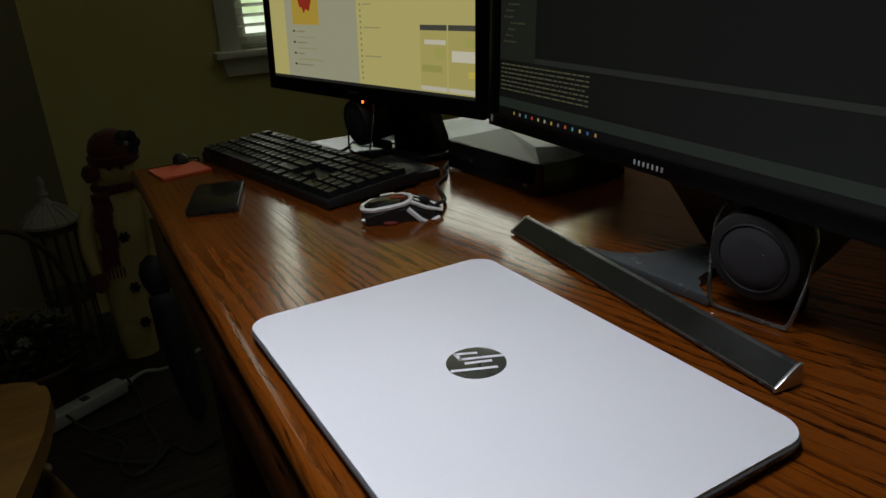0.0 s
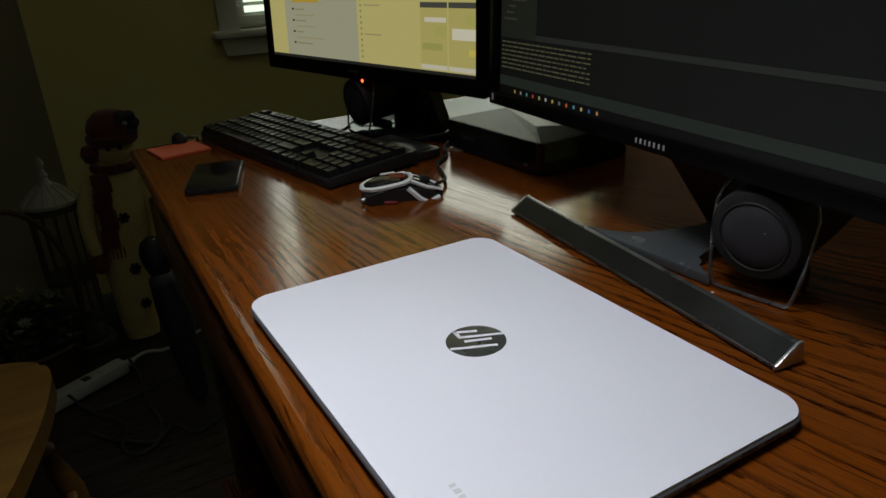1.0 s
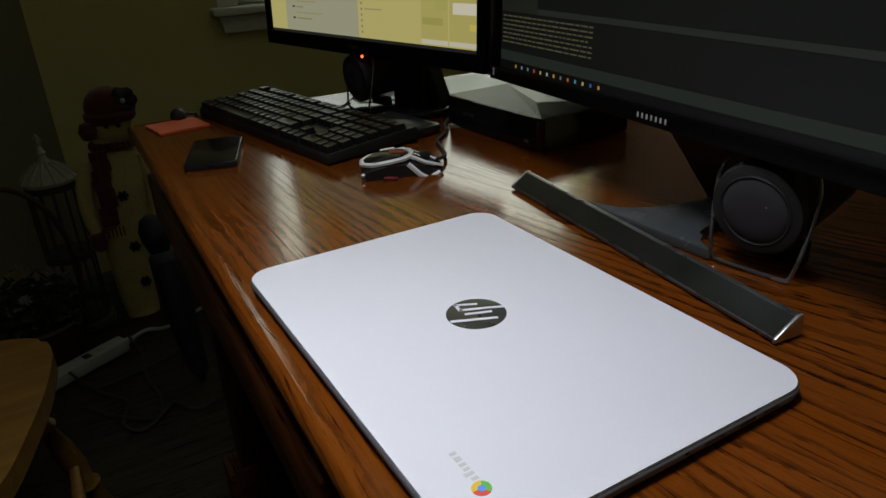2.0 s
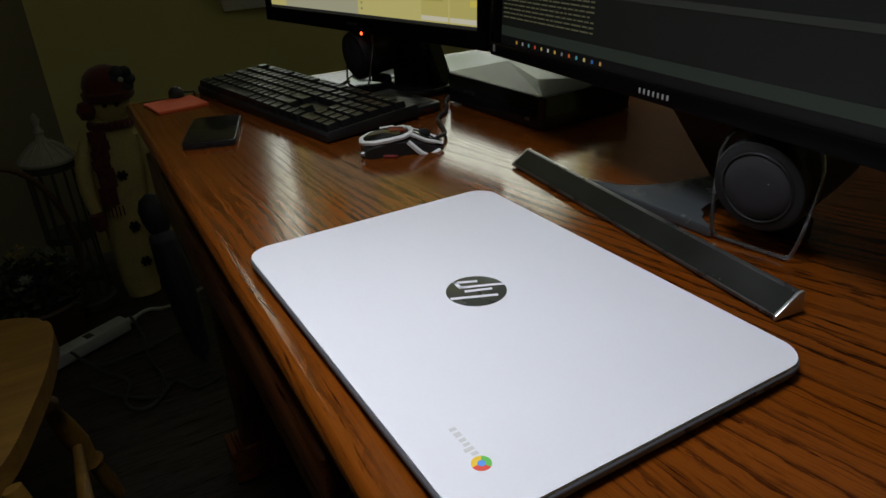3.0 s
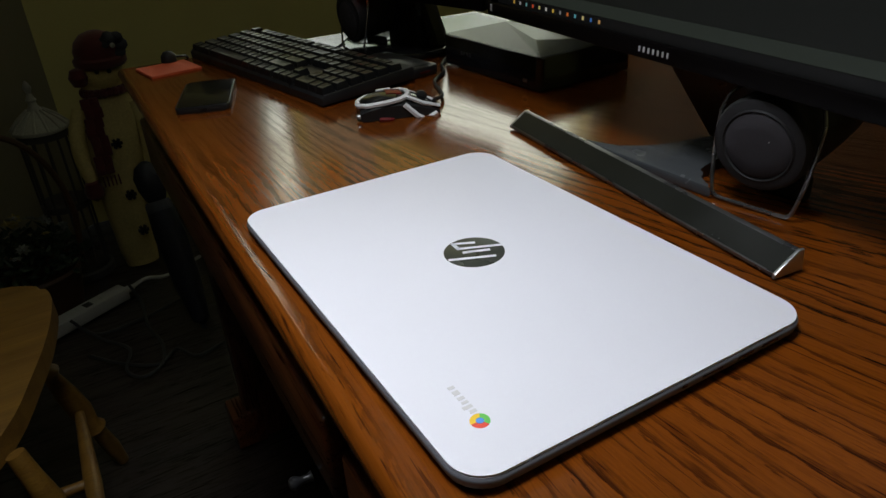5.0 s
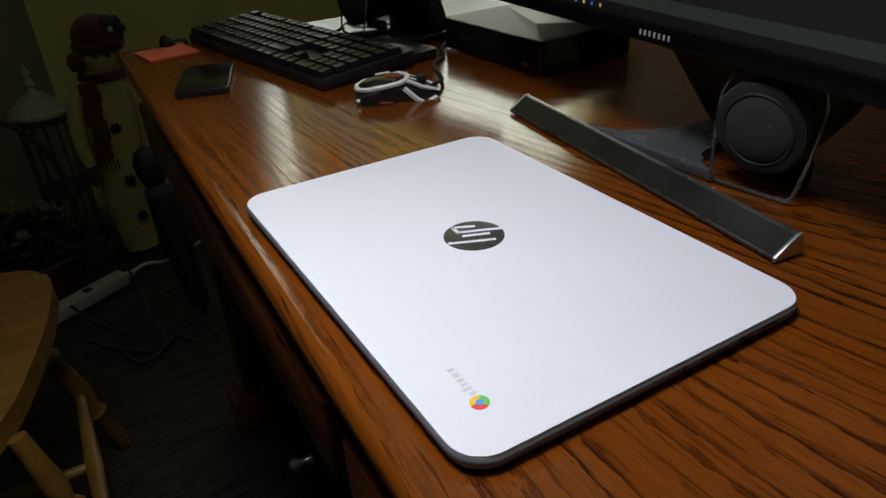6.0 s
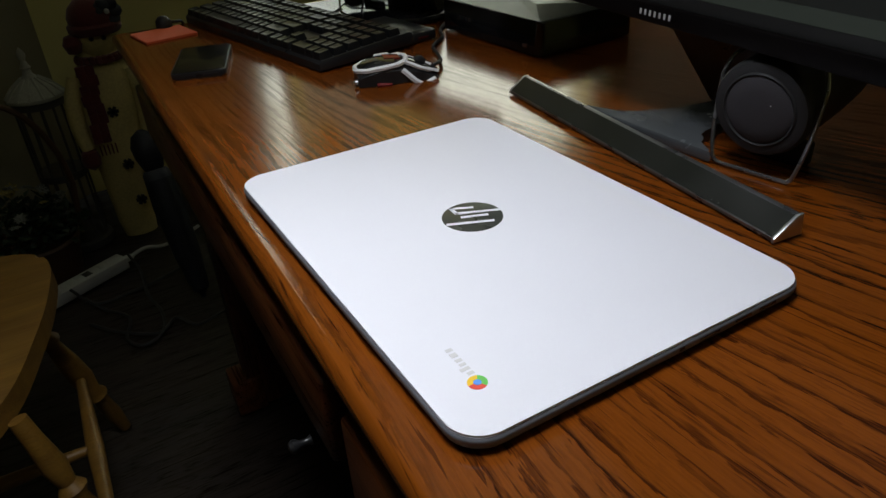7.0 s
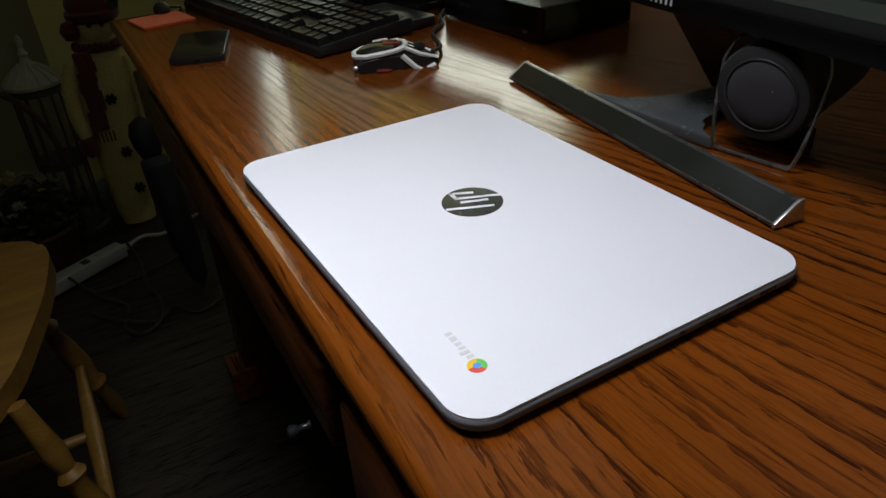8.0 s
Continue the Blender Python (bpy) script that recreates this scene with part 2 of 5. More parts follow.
def oak_top(name):
    """Plain-sawn varnished oak: wavy growth lines that fan out towards the near end, ragged with pores."""
    mt = bpy.data.materials.new(name)
    mt.use_nodes = True
    n, l = mt.node_tree.nodes, mt.node_tree.links
    b = n["Principled BSDF"]

    def math_(op, a, c=None, d=None, clamp=False):
        m = n.new("ShaderNodeMath")
        m.operation, m.use_clamp = op, clamp
        for i, v in enumerate((a, c, d)):
            if v is None:
                continue
            if isinstance(v, (int, float)):
                m.inputs[i].default_value = v
            else:
                l.new(v, m.inputs[i])
        return m.outputs[0]

    def noise_(vec, scale, detail=2.0, rough=0.5):
        t = n.new("ShaderNodeTexNoise")
        t.inputs["Scale"].default_value, t.inputs["Detail"].default_value, t.inputs["Roughness"].default_value = scale, detail, rough
        l.new(vec, t.inputs["Vector"])
        return t.outputs["Fac"]

    def remap(v, a, c, lo=0.0, hi=1.0):
        r = n.new("ShaderNodeMapRange")
        for key, val in zip(("From Min", "From Max", "To Min", "To Max"), (a, c, lo, hi)):
            r.inputs[key].default_value = val
        l.new(v, r.inputs["Value"])
        return r.outputs["Result"]

    co, sep = n.new("ShaderNodeTexCoord"), n.new("ShaderNodeSeparateXYZ")
    l.new(co.outputs["Object"], sep.inputs[0])
    x, y, z = sep.outputs
    # across the grain: fans out with y, and wanders
    fan = math_("MULTIPLY", x, math_("MULTIPLY_ADD", y, 0.85, 1.0))
    wander = math_("MULTIPLY", math_("SUBTRACT", noise_(co.outputs["Object"], 2.6, 1.5), 0.5), 0.055)
    across = math_("ADD", math_("ADD", fan, wander), math_("MULTIPLY", z, 0.6))

    def along(cross, run, off=0.0):
        c = n.new("ShaderNodeCombineXYZ")
        l.new(math_("MULTIPLY", across, cross), c.inputs[0])
        l.new(math_("MULTIPLY", y, run), c.inputs[1])
        c.inputs[2].default_value = off
        return c.outputs[0]

    ragged = math_("MULTIPLY", math_("SUBTRACT", noise_(along(240, 34, 3.1), 1.0, 3.0, 0.6), 0.5), 1.0)
    drift = math_("MULTIPLY", noise_(along(16, 1.5, 7.7), 1.0, 2.0), 5.2)
    phase = math_("ADD", math_("ADD", math_("MULTIPLY", across, 60.0), drift), ragged)
    ring = math_("FRACT", phase)
    # each year: a sudden dark porous line that fades out
    early = math_("MULTIPLY", remap(ring, 0.0, 0.07), remap(ring, 0.16, 0.46, 1.0, 0.0))
    second = math_("FRACT", math_("MULTIPLY_ADD", phase, 2.37, 0.3))
    fine = math_("MULTIPLY", math_("MULTIPLY", remap(second, 0.0, 0.1), remap(second, 0.14, 0.5, 1.0, 0.0)), 0.30)
    vigour = remap(noise_(along(22, 2.6, 1.3), 1.0, 3.0), 0.32, 0.56, 0.30, 1.0)
    pores = remap(noise_(along(620, 16, 5.5), 1.0, 3.0, 0.6), 0.32, 0.56, 0.5, 1.0)
    line = math_("MULTIPLY", math_("MULTIPLY", math_("MAXIMUM", early, fine), vigour), pores)
    dash = math_("MULTIPLY", remap(noise_(along(430, 17, 9.2), 1.0, 2.0, 0.55), 0.60, 0.68), 0.55)
    dark = math_("ADD", line, dash, clamp=True)
    fibre = remap(noise_(along(700, 8, 2.2), 1.0, 3.0), 0.3, 0.7, 0.90, 1.08)
    patchy = remap(noise_(along(7, 1.4, 4.4), 1.0, 3.0), 0.3, 0.7, 0.84, 1.14)
    tone = n.new("ShaderNodeMix")
    tone.data_type = "RGBA"
    l.new(dark, tone.inputs[0])
    tone.inputs[6].default_value, tone.inputs[7].default_value = (0.168, 0.0425, 0.0042, 1), (0.034, 0.0078, 0.0017, 1)
    out = n.new("ShaderNodeVectorMath")
    out.operation = "SCALE"
    l.new(tone.outputs[2], out.inputs[0])
    l.new(math_("MULTIPLY", fibre, patchy), out.inputs["Scale"])
    l.new(out.outputs["Vector"], b.inputs["Base Color"])
    l.new(remap(noise_(along(30, 6, 8.8), 1.0, 3.0), 0.3, 0.7, 0.11, 0.19), b.inputs["Roughness"])
    clear = math_("SUBTRACT", 1.0, math_("MULTIPLY", dark, 0.6))
    for socket, full in (("Coat Weight", 0.18), ("Specular IOR Level", 0.40)):
        l.new(math_("MULTIPLY", clear, full), b.inputs[socket])
    b.inputs["Coat Roughness"].default_value = 0.08
    bp = n.new("ShaderNodeBump")
    bp.inputs["Strength"].default_value, bp.inputs["Distance"].default_value = 0.07, 0.0006
    l.new(clear, bp.inputs["Height"])
    l.new(bp.outputs["Normal"], b.inputs["Normal"])
    l.new(bp.outputs["Normal"], b.inputs["Coat Normal"])
    return mt


OAK = oak_top("varnished_oak")
# drawers and panels: oak darker than the top, their shade put into the colour
OAK_SHADED = wood("shaded_oak", (0.13, 0.033, 0.008), (0.08, 0.02, 0.005), (0.015, 0.004, 0.002), rough=0.35)
OAK_Z = wood("shaded_oak_upright", (0.10, 0.022, 0.006), (0.06, 0.013, 0.004), (0.015, 0.004, 0.002), rough=0.35, along=2)
# honey wood of the stool, lowered in colour for the dark beside the desk
HONEY = wood("dimmed_honey_wood", (0.20, 0.10, 0.013), (0.16, 0.075, 0.010), (0.10, 0.048, 0.007), rough=0.5, along=0, pores=0.3, coat=0.1)
WALL_PAINT = material("olive_wall_paint", (0.60, 0.54, 0.21), 0.8, vary=0.06, scale=2.5, fine=220, bump=0.25)
# darker and greyer than the olive walls: the corner's shade is in the paint
SHADE_PAINT = material("shade_wall_paint", (0.20, 0.18, 0.11), 0.8, vary=0.06, scale=2.5, fine=220, bump=0.25)
DIM_PAINT = material("darkened_wall_paint", (0.06, 0.045, 0.03), 0.85, vary=0.06, scale=2.5, fine=220, bump=0.25)
WHITE_PAINT = material("white_trim_paint", (0.78, 0.77, 0.72), 0.45, vary=0.05, scale=8, bump=0.1)
CEILING = material("ceiling_paint", (0.78, 0.77, 0.72), 0.9, vary=0.05, scale=3, fine=150, bump=0.4)
# floor colour taken down to near black in place of the shade beside the desk
FLOOR_WOOD = wood("dimmed_floor_wood", (0.018, 0.010, 0.004), (0.011, 0.006, 0.0025), (0.008, 0.004, 0.002), rough=0.7, along=0, coat=0.0)
LID = material("satin_silver_lid", (0.76, 0.755, 0.815), 0.42, vary=0.015, scale=14, fine=1500, bump=0.04, spec=0.5, rough_vary=0.04)
GRAPHITE = material("graphite_plastic", (0.12, 0.123, 0.140), 0.45, vary=0.12, scale=25, fine=900, bump=0.08)
BLACK = material("black_plastic", (0.014, 0.014, 0.015), 0.35, vary=0.2, scale=20, fine=900, bump=0.08)
BLACK_GLOSS = material("gloss_black_plastic", (0.009, 0.009, 0.010), 0.12, vary=0.2, scale=20, fine=900, bump=0.0, rough_vary=0.05)
BEZEL = material("dark_bezel_plastic", (0.0035, 0.0028, 0.0028), 0.4, vary=0.2, scale=20, fine=900, bump=0.03, spec=0.05)
BACK_SHELL = material("dark_back_shell", (0.006, 0.006, 0.007), 0.5, vary=0.2, scale=20, fine=900, bump=0.05, spec=0.2)
BLACK_MATTE = material("matte_black_plastic", (0.009, 0.009, 0.010), 0.65, vary=0.2, scale=20, fine=1200, bump=0.15)
KEYCAP = material("keycap_plastic", (0.008, 0.0085, 0.0095), 0.36, vary=0.15, spec=0.34, scale=60, fine=1500, bump=0.1)
SCREEN_GLASS = material("matte_screen", (0.012, 0.013, 0.014), 0.3, vary=0.05, scale=5, fine=2000, bump=0.02)


# ---- room ----
def wall_with_hole(name, axis, at, lo, hi, hole, material_, label, thick=0.12):
    """A wall at x or y = at, thick outwards, from lo to hi, with an opening (a0, a1, z0, z1)."""
    bm = bmesh.new()
    a0, a1, z0, z1 = hole

    def block(p0, p1, q0, q1):
        c, w = (p0 + p1) / 2, p1 - p0
        cz, h = (q0 + q1) / 2, q1 - q0
        mid = at + thick / 2
        if axis == "y":
            add_box(bm, (c, mid, cz), (w, abs(thick), h))
        else:
            add_box(bm, (mid, c, cz), (abs(thick), w, h))
    block(lo, a0, 0, CEIL)
    block(a1, hi, 0, CEIL)
    block(a0, a1, 0, z0)
    block(a0, a1, z1, CEIL)
    return solid(name, bm, material_, label, "wall", "structure", smooth=False)


FAR_WIN = (0.55, 2.15, 0.835, 1.98)
wall_with_hole("wall_north", "y", WALL_Y, -0.09, WALL_X + 0.12, FAR_WIN, WALL_PAINT, "olive painted wall with a white window")
# this wall's colour is darkened to keep its reflection in the desktop dim
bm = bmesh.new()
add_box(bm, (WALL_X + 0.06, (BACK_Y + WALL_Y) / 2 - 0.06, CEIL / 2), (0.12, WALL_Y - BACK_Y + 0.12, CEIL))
solid("wall_east", bm, DIM_PAINT, "plain wall behind the desk, darkened so its reflection stays dim", "wall", "structure", smooth=False)
bm = bmesh.new()
add_box(bm, ((LEFT_X + WALL_X) / 2, BACK_Y - 0.06, CEIL / 2), (WALL_X - LEFT_X, 0.12, CEIL))
solid("wall_south", bm, WALL_PAINT, "plain olive painted wall", "wall", "structure", smooth=False)
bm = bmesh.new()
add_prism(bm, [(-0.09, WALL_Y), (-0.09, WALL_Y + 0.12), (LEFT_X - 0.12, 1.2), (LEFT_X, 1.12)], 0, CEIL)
solid("wall_northwest", bm, SHADE_PAINT, "plain angled wall, its shade put into a darker grey paint", "wall", "structure", smooth=False)
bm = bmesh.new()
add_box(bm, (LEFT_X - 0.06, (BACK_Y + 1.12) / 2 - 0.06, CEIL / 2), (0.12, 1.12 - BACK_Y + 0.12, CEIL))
solid("wall_west", bm, SHADE_PAINT, "plain wall in the same shade-darkened grey paint", "wall", "structure", smooth=False)
bm = bmesh.new()
add_box(bm, ((LEFT_X + WALL_X) / 2, 0.4, CEIL + 0.05), (WALL_X - LEFT_X + 0.5, 4.4, 0.1))
solid("ceiling", bm, CEILING, "plain white painted ceiling", "ceiling", "structure", smooth=False)
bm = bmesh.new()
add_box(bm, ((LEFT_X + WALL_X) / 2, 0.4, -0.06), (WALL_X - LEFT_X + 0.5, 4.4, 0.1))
floor = solid("floor", bm, FLOOR_WOOD, "brown wooden floor, its dimness put into the colour", "floor", "structure", smooth=False)


def window_unit(name, w, h, m, label):
    """White casing, sill, apron, sash and pane; x across, y into the wall, origin at the opening's lower left corner."""
    t = thing(name, label, "window", m, kind="structure")
    bm = bmesh.new()
    c = 0.07
    add_box(bm, (-c / 2, -0.009, h / 2), (c, 0.018, h), 0.003)
    part("casing", bm, WHITE_PAINT, t)
    bm = bmesh.new()
    add_box(bm, (w + c / 2, -0.009, h / 2), (c, 0.018, h), 0.003)
    part("casing", bm, WHITE_PAINT, t)
    bm = bmesh.new()
    add_box(bm, (w / 2, -0.009, h + c / 2), (w + 2 * c, 0.018, c), 0.003)
    part("casing", bm, WHITE_PAINT, t)
    bm = bmesh.new()
    add_box(bm, (w / 2, -0.005, -0.0125), (w + 2 * c + 0.05, 0.09, 0.025), 0.006)
    part("sill", bm, WHITE_PAINT, t, "white painted window sill")
    bm = bmesh.new()
    add_prism(bm, [(-c, -0.0255), (w + c, -0.0255), (w + c - 0.012, -0.085), (-c + 0.012, -0.085)], -0.001, 0.02, 0.003, pose(0, 0, 0, 90))
    part("apron", bm, WHITE_PAINT, t)
    for i in range(2):
        bm = bmesh.new()
        z0, z1 = (0.0, h / 2 + 0.02) if i == 0 else (h / 2 - 0.02, h)
        y = 0.055 + 0.03 * i
        for cx, cz, sx, sz in ((0.02, (z0 + z1) / 2, 0.04, z1 - z0), (w - 0.02, (z0 + z1) / 2, 0.04, z1 - z0), (w / 2, z0 + 0.02, w - 0.08, 0.04), (w / 2, z1 - 0.02, w - 0.08, 0.04)):
            add_box(bm, (cx, y, cz), (sx, 0.028, sz), 0.003)
        part("sash", bm, WHITE_PAINT, t)
    return t


window_unit("window_1", FAR_WIN[1] - FAR_WIN[0], FAR_WIN[3] - FAR_WIN[2], pose(FAR_WIN[0], WALL_Y, FAR_WIN[2]), "white window with a sill and lowered blinds")

# ---- added pendant over the desk, unseen, to carry the desk light ----
lamp = thing("added_pendant_lamp", "unseen dark metal pendant lamp, added to light the desk", "lamp", pose(*LAMP))
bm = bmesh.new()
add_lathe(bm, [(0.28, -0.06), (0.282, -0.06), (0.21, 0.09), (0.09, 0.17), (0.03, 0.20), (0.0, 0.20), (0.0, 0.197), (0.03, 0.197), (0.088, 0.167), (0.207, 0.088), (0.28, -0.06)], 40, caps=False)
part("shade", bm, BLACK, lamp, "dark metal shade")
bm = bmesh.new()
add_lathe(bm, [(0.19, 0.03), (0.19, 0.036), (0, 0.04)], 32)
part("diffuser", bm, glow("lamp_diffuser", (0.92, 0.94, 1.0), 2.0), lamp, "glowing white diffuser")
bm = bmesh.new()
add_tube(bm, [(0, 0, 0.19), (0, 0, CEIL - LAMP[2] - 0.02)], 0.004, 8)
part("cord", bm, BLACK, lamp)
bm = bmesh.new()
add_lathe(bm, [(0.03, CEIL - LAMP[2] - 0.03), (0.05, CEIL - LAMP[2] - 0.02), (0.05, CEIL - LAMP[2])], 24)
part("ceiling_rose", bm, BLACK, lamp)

# ---- desk ----
TOP = 0.76
DX0, DX1, DY0, DY1 = -0.0268, 0.66, -0.52, 1.07
desk = thing("desk", "varnished red-brown oak pedestal desk with moulded edge", "desk", pose(0, 0, 0, 0, 0, -1.5))
bm = bmesh.new()
# moulded top: a section swept round the four sides
section = [(0.024, -0.034), (0.024, -0.026), (0.012, -0.0245), (0.003, -0.021), (-0.004, -0.0160), (-0.007, -0.0110), (-0.0068, -0.0065), (-0.0055, -0.0032), (-0.0032, -0.0008), (-0.001, 0.0007), (0.0010, 0.0012), (0.0030, 0.0009), (0.0062, 0.0002), (0.0085, 0.0), (0.022, 0.0)]
rings = []
for inset, z in section:
    i = inset + 0.008
    rings.append([bm.verts.new((x, y, TOP + z)) for x, y in ((DX0 + i, DY0 + i), (DX1 - i, DY0 + i), (DX1 - i, DY1 - i), (DX0 + i, DY1 - i))])
for a, b in zip(rings, rings[1:]):
    for k in range(4):
        bm.faces.new((a[k], a[(k + 1) % 4], b[(k + 1) % 4], b[k]))
bm.faces.new(rings[0][::-1])
bm.faces.new(rings[-1])
part("desktop", bm, OAK, desk, "glossy oak desktop with dark grain")
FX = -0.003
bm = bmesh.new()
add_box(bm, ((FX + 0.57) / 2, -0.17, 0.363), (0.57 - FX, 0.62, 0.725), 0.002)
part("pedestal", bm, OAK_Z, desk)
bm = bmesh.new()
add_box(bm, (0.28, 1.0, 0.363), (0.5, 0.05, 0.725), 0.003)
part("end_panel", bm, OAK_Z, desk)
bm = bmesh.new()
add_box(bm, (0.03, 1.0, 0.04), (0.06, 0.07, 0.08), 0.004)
part("foot", bm, OAK_SHADED, desk)
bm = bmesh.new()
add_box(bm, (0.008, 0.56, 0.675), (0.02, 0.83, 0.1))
part("apron", bm, OAK_SHADED, desk)
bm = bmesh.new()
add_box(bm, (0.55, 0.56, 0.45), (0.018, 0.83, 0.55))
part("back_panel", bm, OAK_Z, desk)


def knob(y, z, parent):
    bm = bmesh.new()
    add_lathe(bm, [(0.0045, 0), (0.003, 0.003), (0.003, 0.009), (0.0050, 0.012), (0.0056, 0.015), (0.004, 0.018), (0, 0.019)], 16, flat_frame((-0.021, y, z), (0, 1, 0), (0, 0, 1)) @ pose(0, 0, 0, 0, 180, 0))
    part("knob", bm, BLACK, parent, "dark metal knob")


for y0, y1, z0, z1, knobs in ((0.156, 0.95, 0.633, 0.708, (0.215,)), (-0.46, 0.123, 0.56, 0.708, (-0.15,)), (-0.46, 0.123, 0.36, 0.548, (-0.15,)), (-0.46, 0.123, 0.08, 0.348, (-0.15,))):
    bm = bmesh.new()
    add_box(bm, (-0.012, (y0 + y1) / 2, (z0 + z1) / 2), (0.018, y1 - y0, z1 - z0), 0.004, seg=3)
    drawer = part("drawer", bm, OAK_SHADED, desk)
    for y in knobs:
        knob(y, (z0 + z1) / 2 - (0.0635 if z1 - z0 < 0.1 else 0), drawer)

# ---- laptop ----
LW, LD, LH = 0.3534, 0.2409, 0.0115
laptop = thing("laptop", "closed silver laptop with a dark round emblem, on the desk", "laptop", pose(0.0030, 0.0052, TOP))
bm = bmesh.new()
tray = [(0.0060, 0.0006), (0.0030, 0.0014), (0.0014, 0.0030), (0.0006, 0.0046), (0.0002, 0.0062), (0.0, 0.0076), (0.0003, 0.0090), (0.0010, 0.0096)]
rings = []
for inset, z in tray:
    rings.append([bm.verts.new((x, y, z)) for x, y in round_rect(LD + 0.002 - 2 * inset, LW + 0.002 - 2 * inset, max(0.008, 0.021 - inset), 8, LD / 2, LW / 2)])
for a, b in zip(rings, rings[1:]):
    for k in range(len(a)):
        bm.faces.new((a[k], a[(k + 1) % len(a)], b[(k + 1) % len(a)], b[k]))
bm.faces.new(rings[0][::-1])
bm.faces.new(rings[-1])
base = part("base", bm, GRAPHITE, laptop, "graphite keyboard base")
bm = bmesh.new()
add_prism(bm, round_rect(LD, LW, 0.02, 8, LD / 2, LW / 2), 0.0095, 0.0101, 0.0002)
part("lid_rim", bm, GRAPHITE, laptop)
bm = bmesh.new()
add_prism(bm, round_rect(LD - 0.0006, LW - 0.0006, 0.02, 10, LD / 2, LW / 2), 0.0100, LH, 0.0012, seg=4, top_only=True)
lid = part("lid", bm, LID, laptop, "satin silver lid")


def screen_frame(left, right, z, tilt):
    """x from the left to the right end of a screen's lower edge as its user sees it, y up its face, z towards the user."""
    l, r = Vector((*left, z)), Vector((*right, z))
    u = (r - l).normalized()
    up = Matrix.Rotation(radians(-tilt), 3, u) @ Vector((0, 0, 1))
    return flat_frame(l, u, up), (r - l).length


def monitor(label, left, right, z, height, bezel, chin, tilt, thick=0.03):
    m, w = screen_frame(left, right, z, tilt)
    t = thing("monitor", label, "monitor", m)
    bm = bmesh.new()
    add_prism(bm, round_rect(w, height, 0.006, 3, w / 2, height / 2), -thick, -0.004, 0.004)
    add_box(bm, (w / 2, height * 0.5, -thick - 0.012), (w * 0.55, height * 0.55, 0.03), 0.01)
    part("housing", bm, BACK_SHELL, t)
    for nm, c, s in (("bezel", (w / 2, chin / 2, -0.001), (w, chin, 0.008)), ("bezel", (w / 2, height - bezel / 2, -0.001), (w, bezel, 0.008)),
                     ("bezel", (bezel / 2, (height + chin - bezel) / 2, -0.001), (bezel, height - chin - bezel, 0.008)),
                     ("bezel", (w - bezel / 2, (height + chin - bezel) / 2, -0.001), (bezel, height - chin - bezel, 0.008))):
        bm = bmesh.new()
        add_box(bm, c, s, 0.0015)
        part(nm, bm, BEZEL, t)
    return t, w


M1L, M1R, M1Z = (0.2905, 1.1586), (0.3973, 0.583), 0.854
M2L, M2R, M2Z = (0.3784, 0.5412), (0.3232, -0.0784), 0.8585
mon1, M1W = monitor("black wide monitor showing a pale yellow page", M1L, M1R, M1Z, 0.352, 0.016, 0.024, 3)
mon2, M2W = monitor("large black wide monitor showing a dark editor", M2L, M2R, M2Z, 0.375, 0.017, 0.0155, 3)
PAGE = glow("screen_page", (0.56, 0.50, 0.18), 0.62)
EDITOR = glow("screen_editor", (0.0060, 0.0075, 0.0055), 0.42)
bm = bmesh.new()
add_box(bm, (M1W / 2, 0.352 / 2 + 0.004, -0.003), (M1W - 0.03, 0.352 - 0.038, 0.001))
part("display", bm, PAGE, mon1, "lit display with a yellowish page")
bm = bmesh.new()
add_box(bm, (M2W / 2, 0.375 / 2, -0.003), (M2W - 0.03, 0.375 - 0.029, 0.001))
part("display", bm, EDITOR, mon2, "dark display with an editor")

# ---- more materials ----
SILVER = material("brushed_silver", (0.55, 0.55, 0.56), 0.35, metal=0.9, vary=0.08, scale=30, fine=900, bump=0.1)
STEEL_DARK = material("dark_steel", (0.22, 0.22, 0.23), 0.3, metal=0.9, vary=0.1, scale=30, fine=900, bump=0.05)
FOOT_GREY = material("smoked_grey_plastic", (0.06, 0.065, 0.07), 0.22, vary=0.1, scale=20, fine=900, bump=0.03)
COVER = material("satin_black_cover", (0.014, 0.018, 0.021), 0.24, vary=0.1, scale=8, fine=900, bump=0.02, spec=0.06, rough_vary=0.02)
BAR_GLASS = material("smoked_window", (0.010, 0.011, 0.009), 0.35, vary=0.1, scale=20, fine=900, bump=0.02, spec=0.35)
LOOP_STEEL = material("blackened_steel", (0.30, 0.30, 0.31), 0.28, metal=0.9, vary=0.1, scale=30, fine=900, bump=0.03)
EMBLEM = material("dark_mirror_emblem", (0.10, 0.105, 0.09), 0.3, metal=0.6, vary=0.1, scale=40, fine=900, bump=0.0)
PALE_PRINT = material("pale_print", (0.60, 0.59, 0.60), 0.5, vary=0.03, bump=0)
INK_GREY = material("grey_print", (0.42, 0.41, 0.40), 0.5, vary=0.05, bump=0)
CLOTH = material("speaker_cloth", (0.028, 0.025, 0.029), 0.9, vary=0.3, scale=60, fine=1600, bump=0.5, depth=0.0006)
RED_PAPER = material("orange_red_paper", (0.62, 0.10, 0.035), 0.8, vary=0.06, scale=25, fine=700, bump=0.15)
WHITE_PLASTIC = material("white_plastic", (0.80, 0.80, 0.80), 0.35, vary=0.06, scale=30, fine=700, bump=0.05)
# white plastic greyed down, standing in for the shade on the floor
STRIP_PLASTIC = material("dimmed_white_plastic", (0.30, 0.30, 0.28), 0.5, vary=0.1, scale=15, fine=500, bump=0.1)
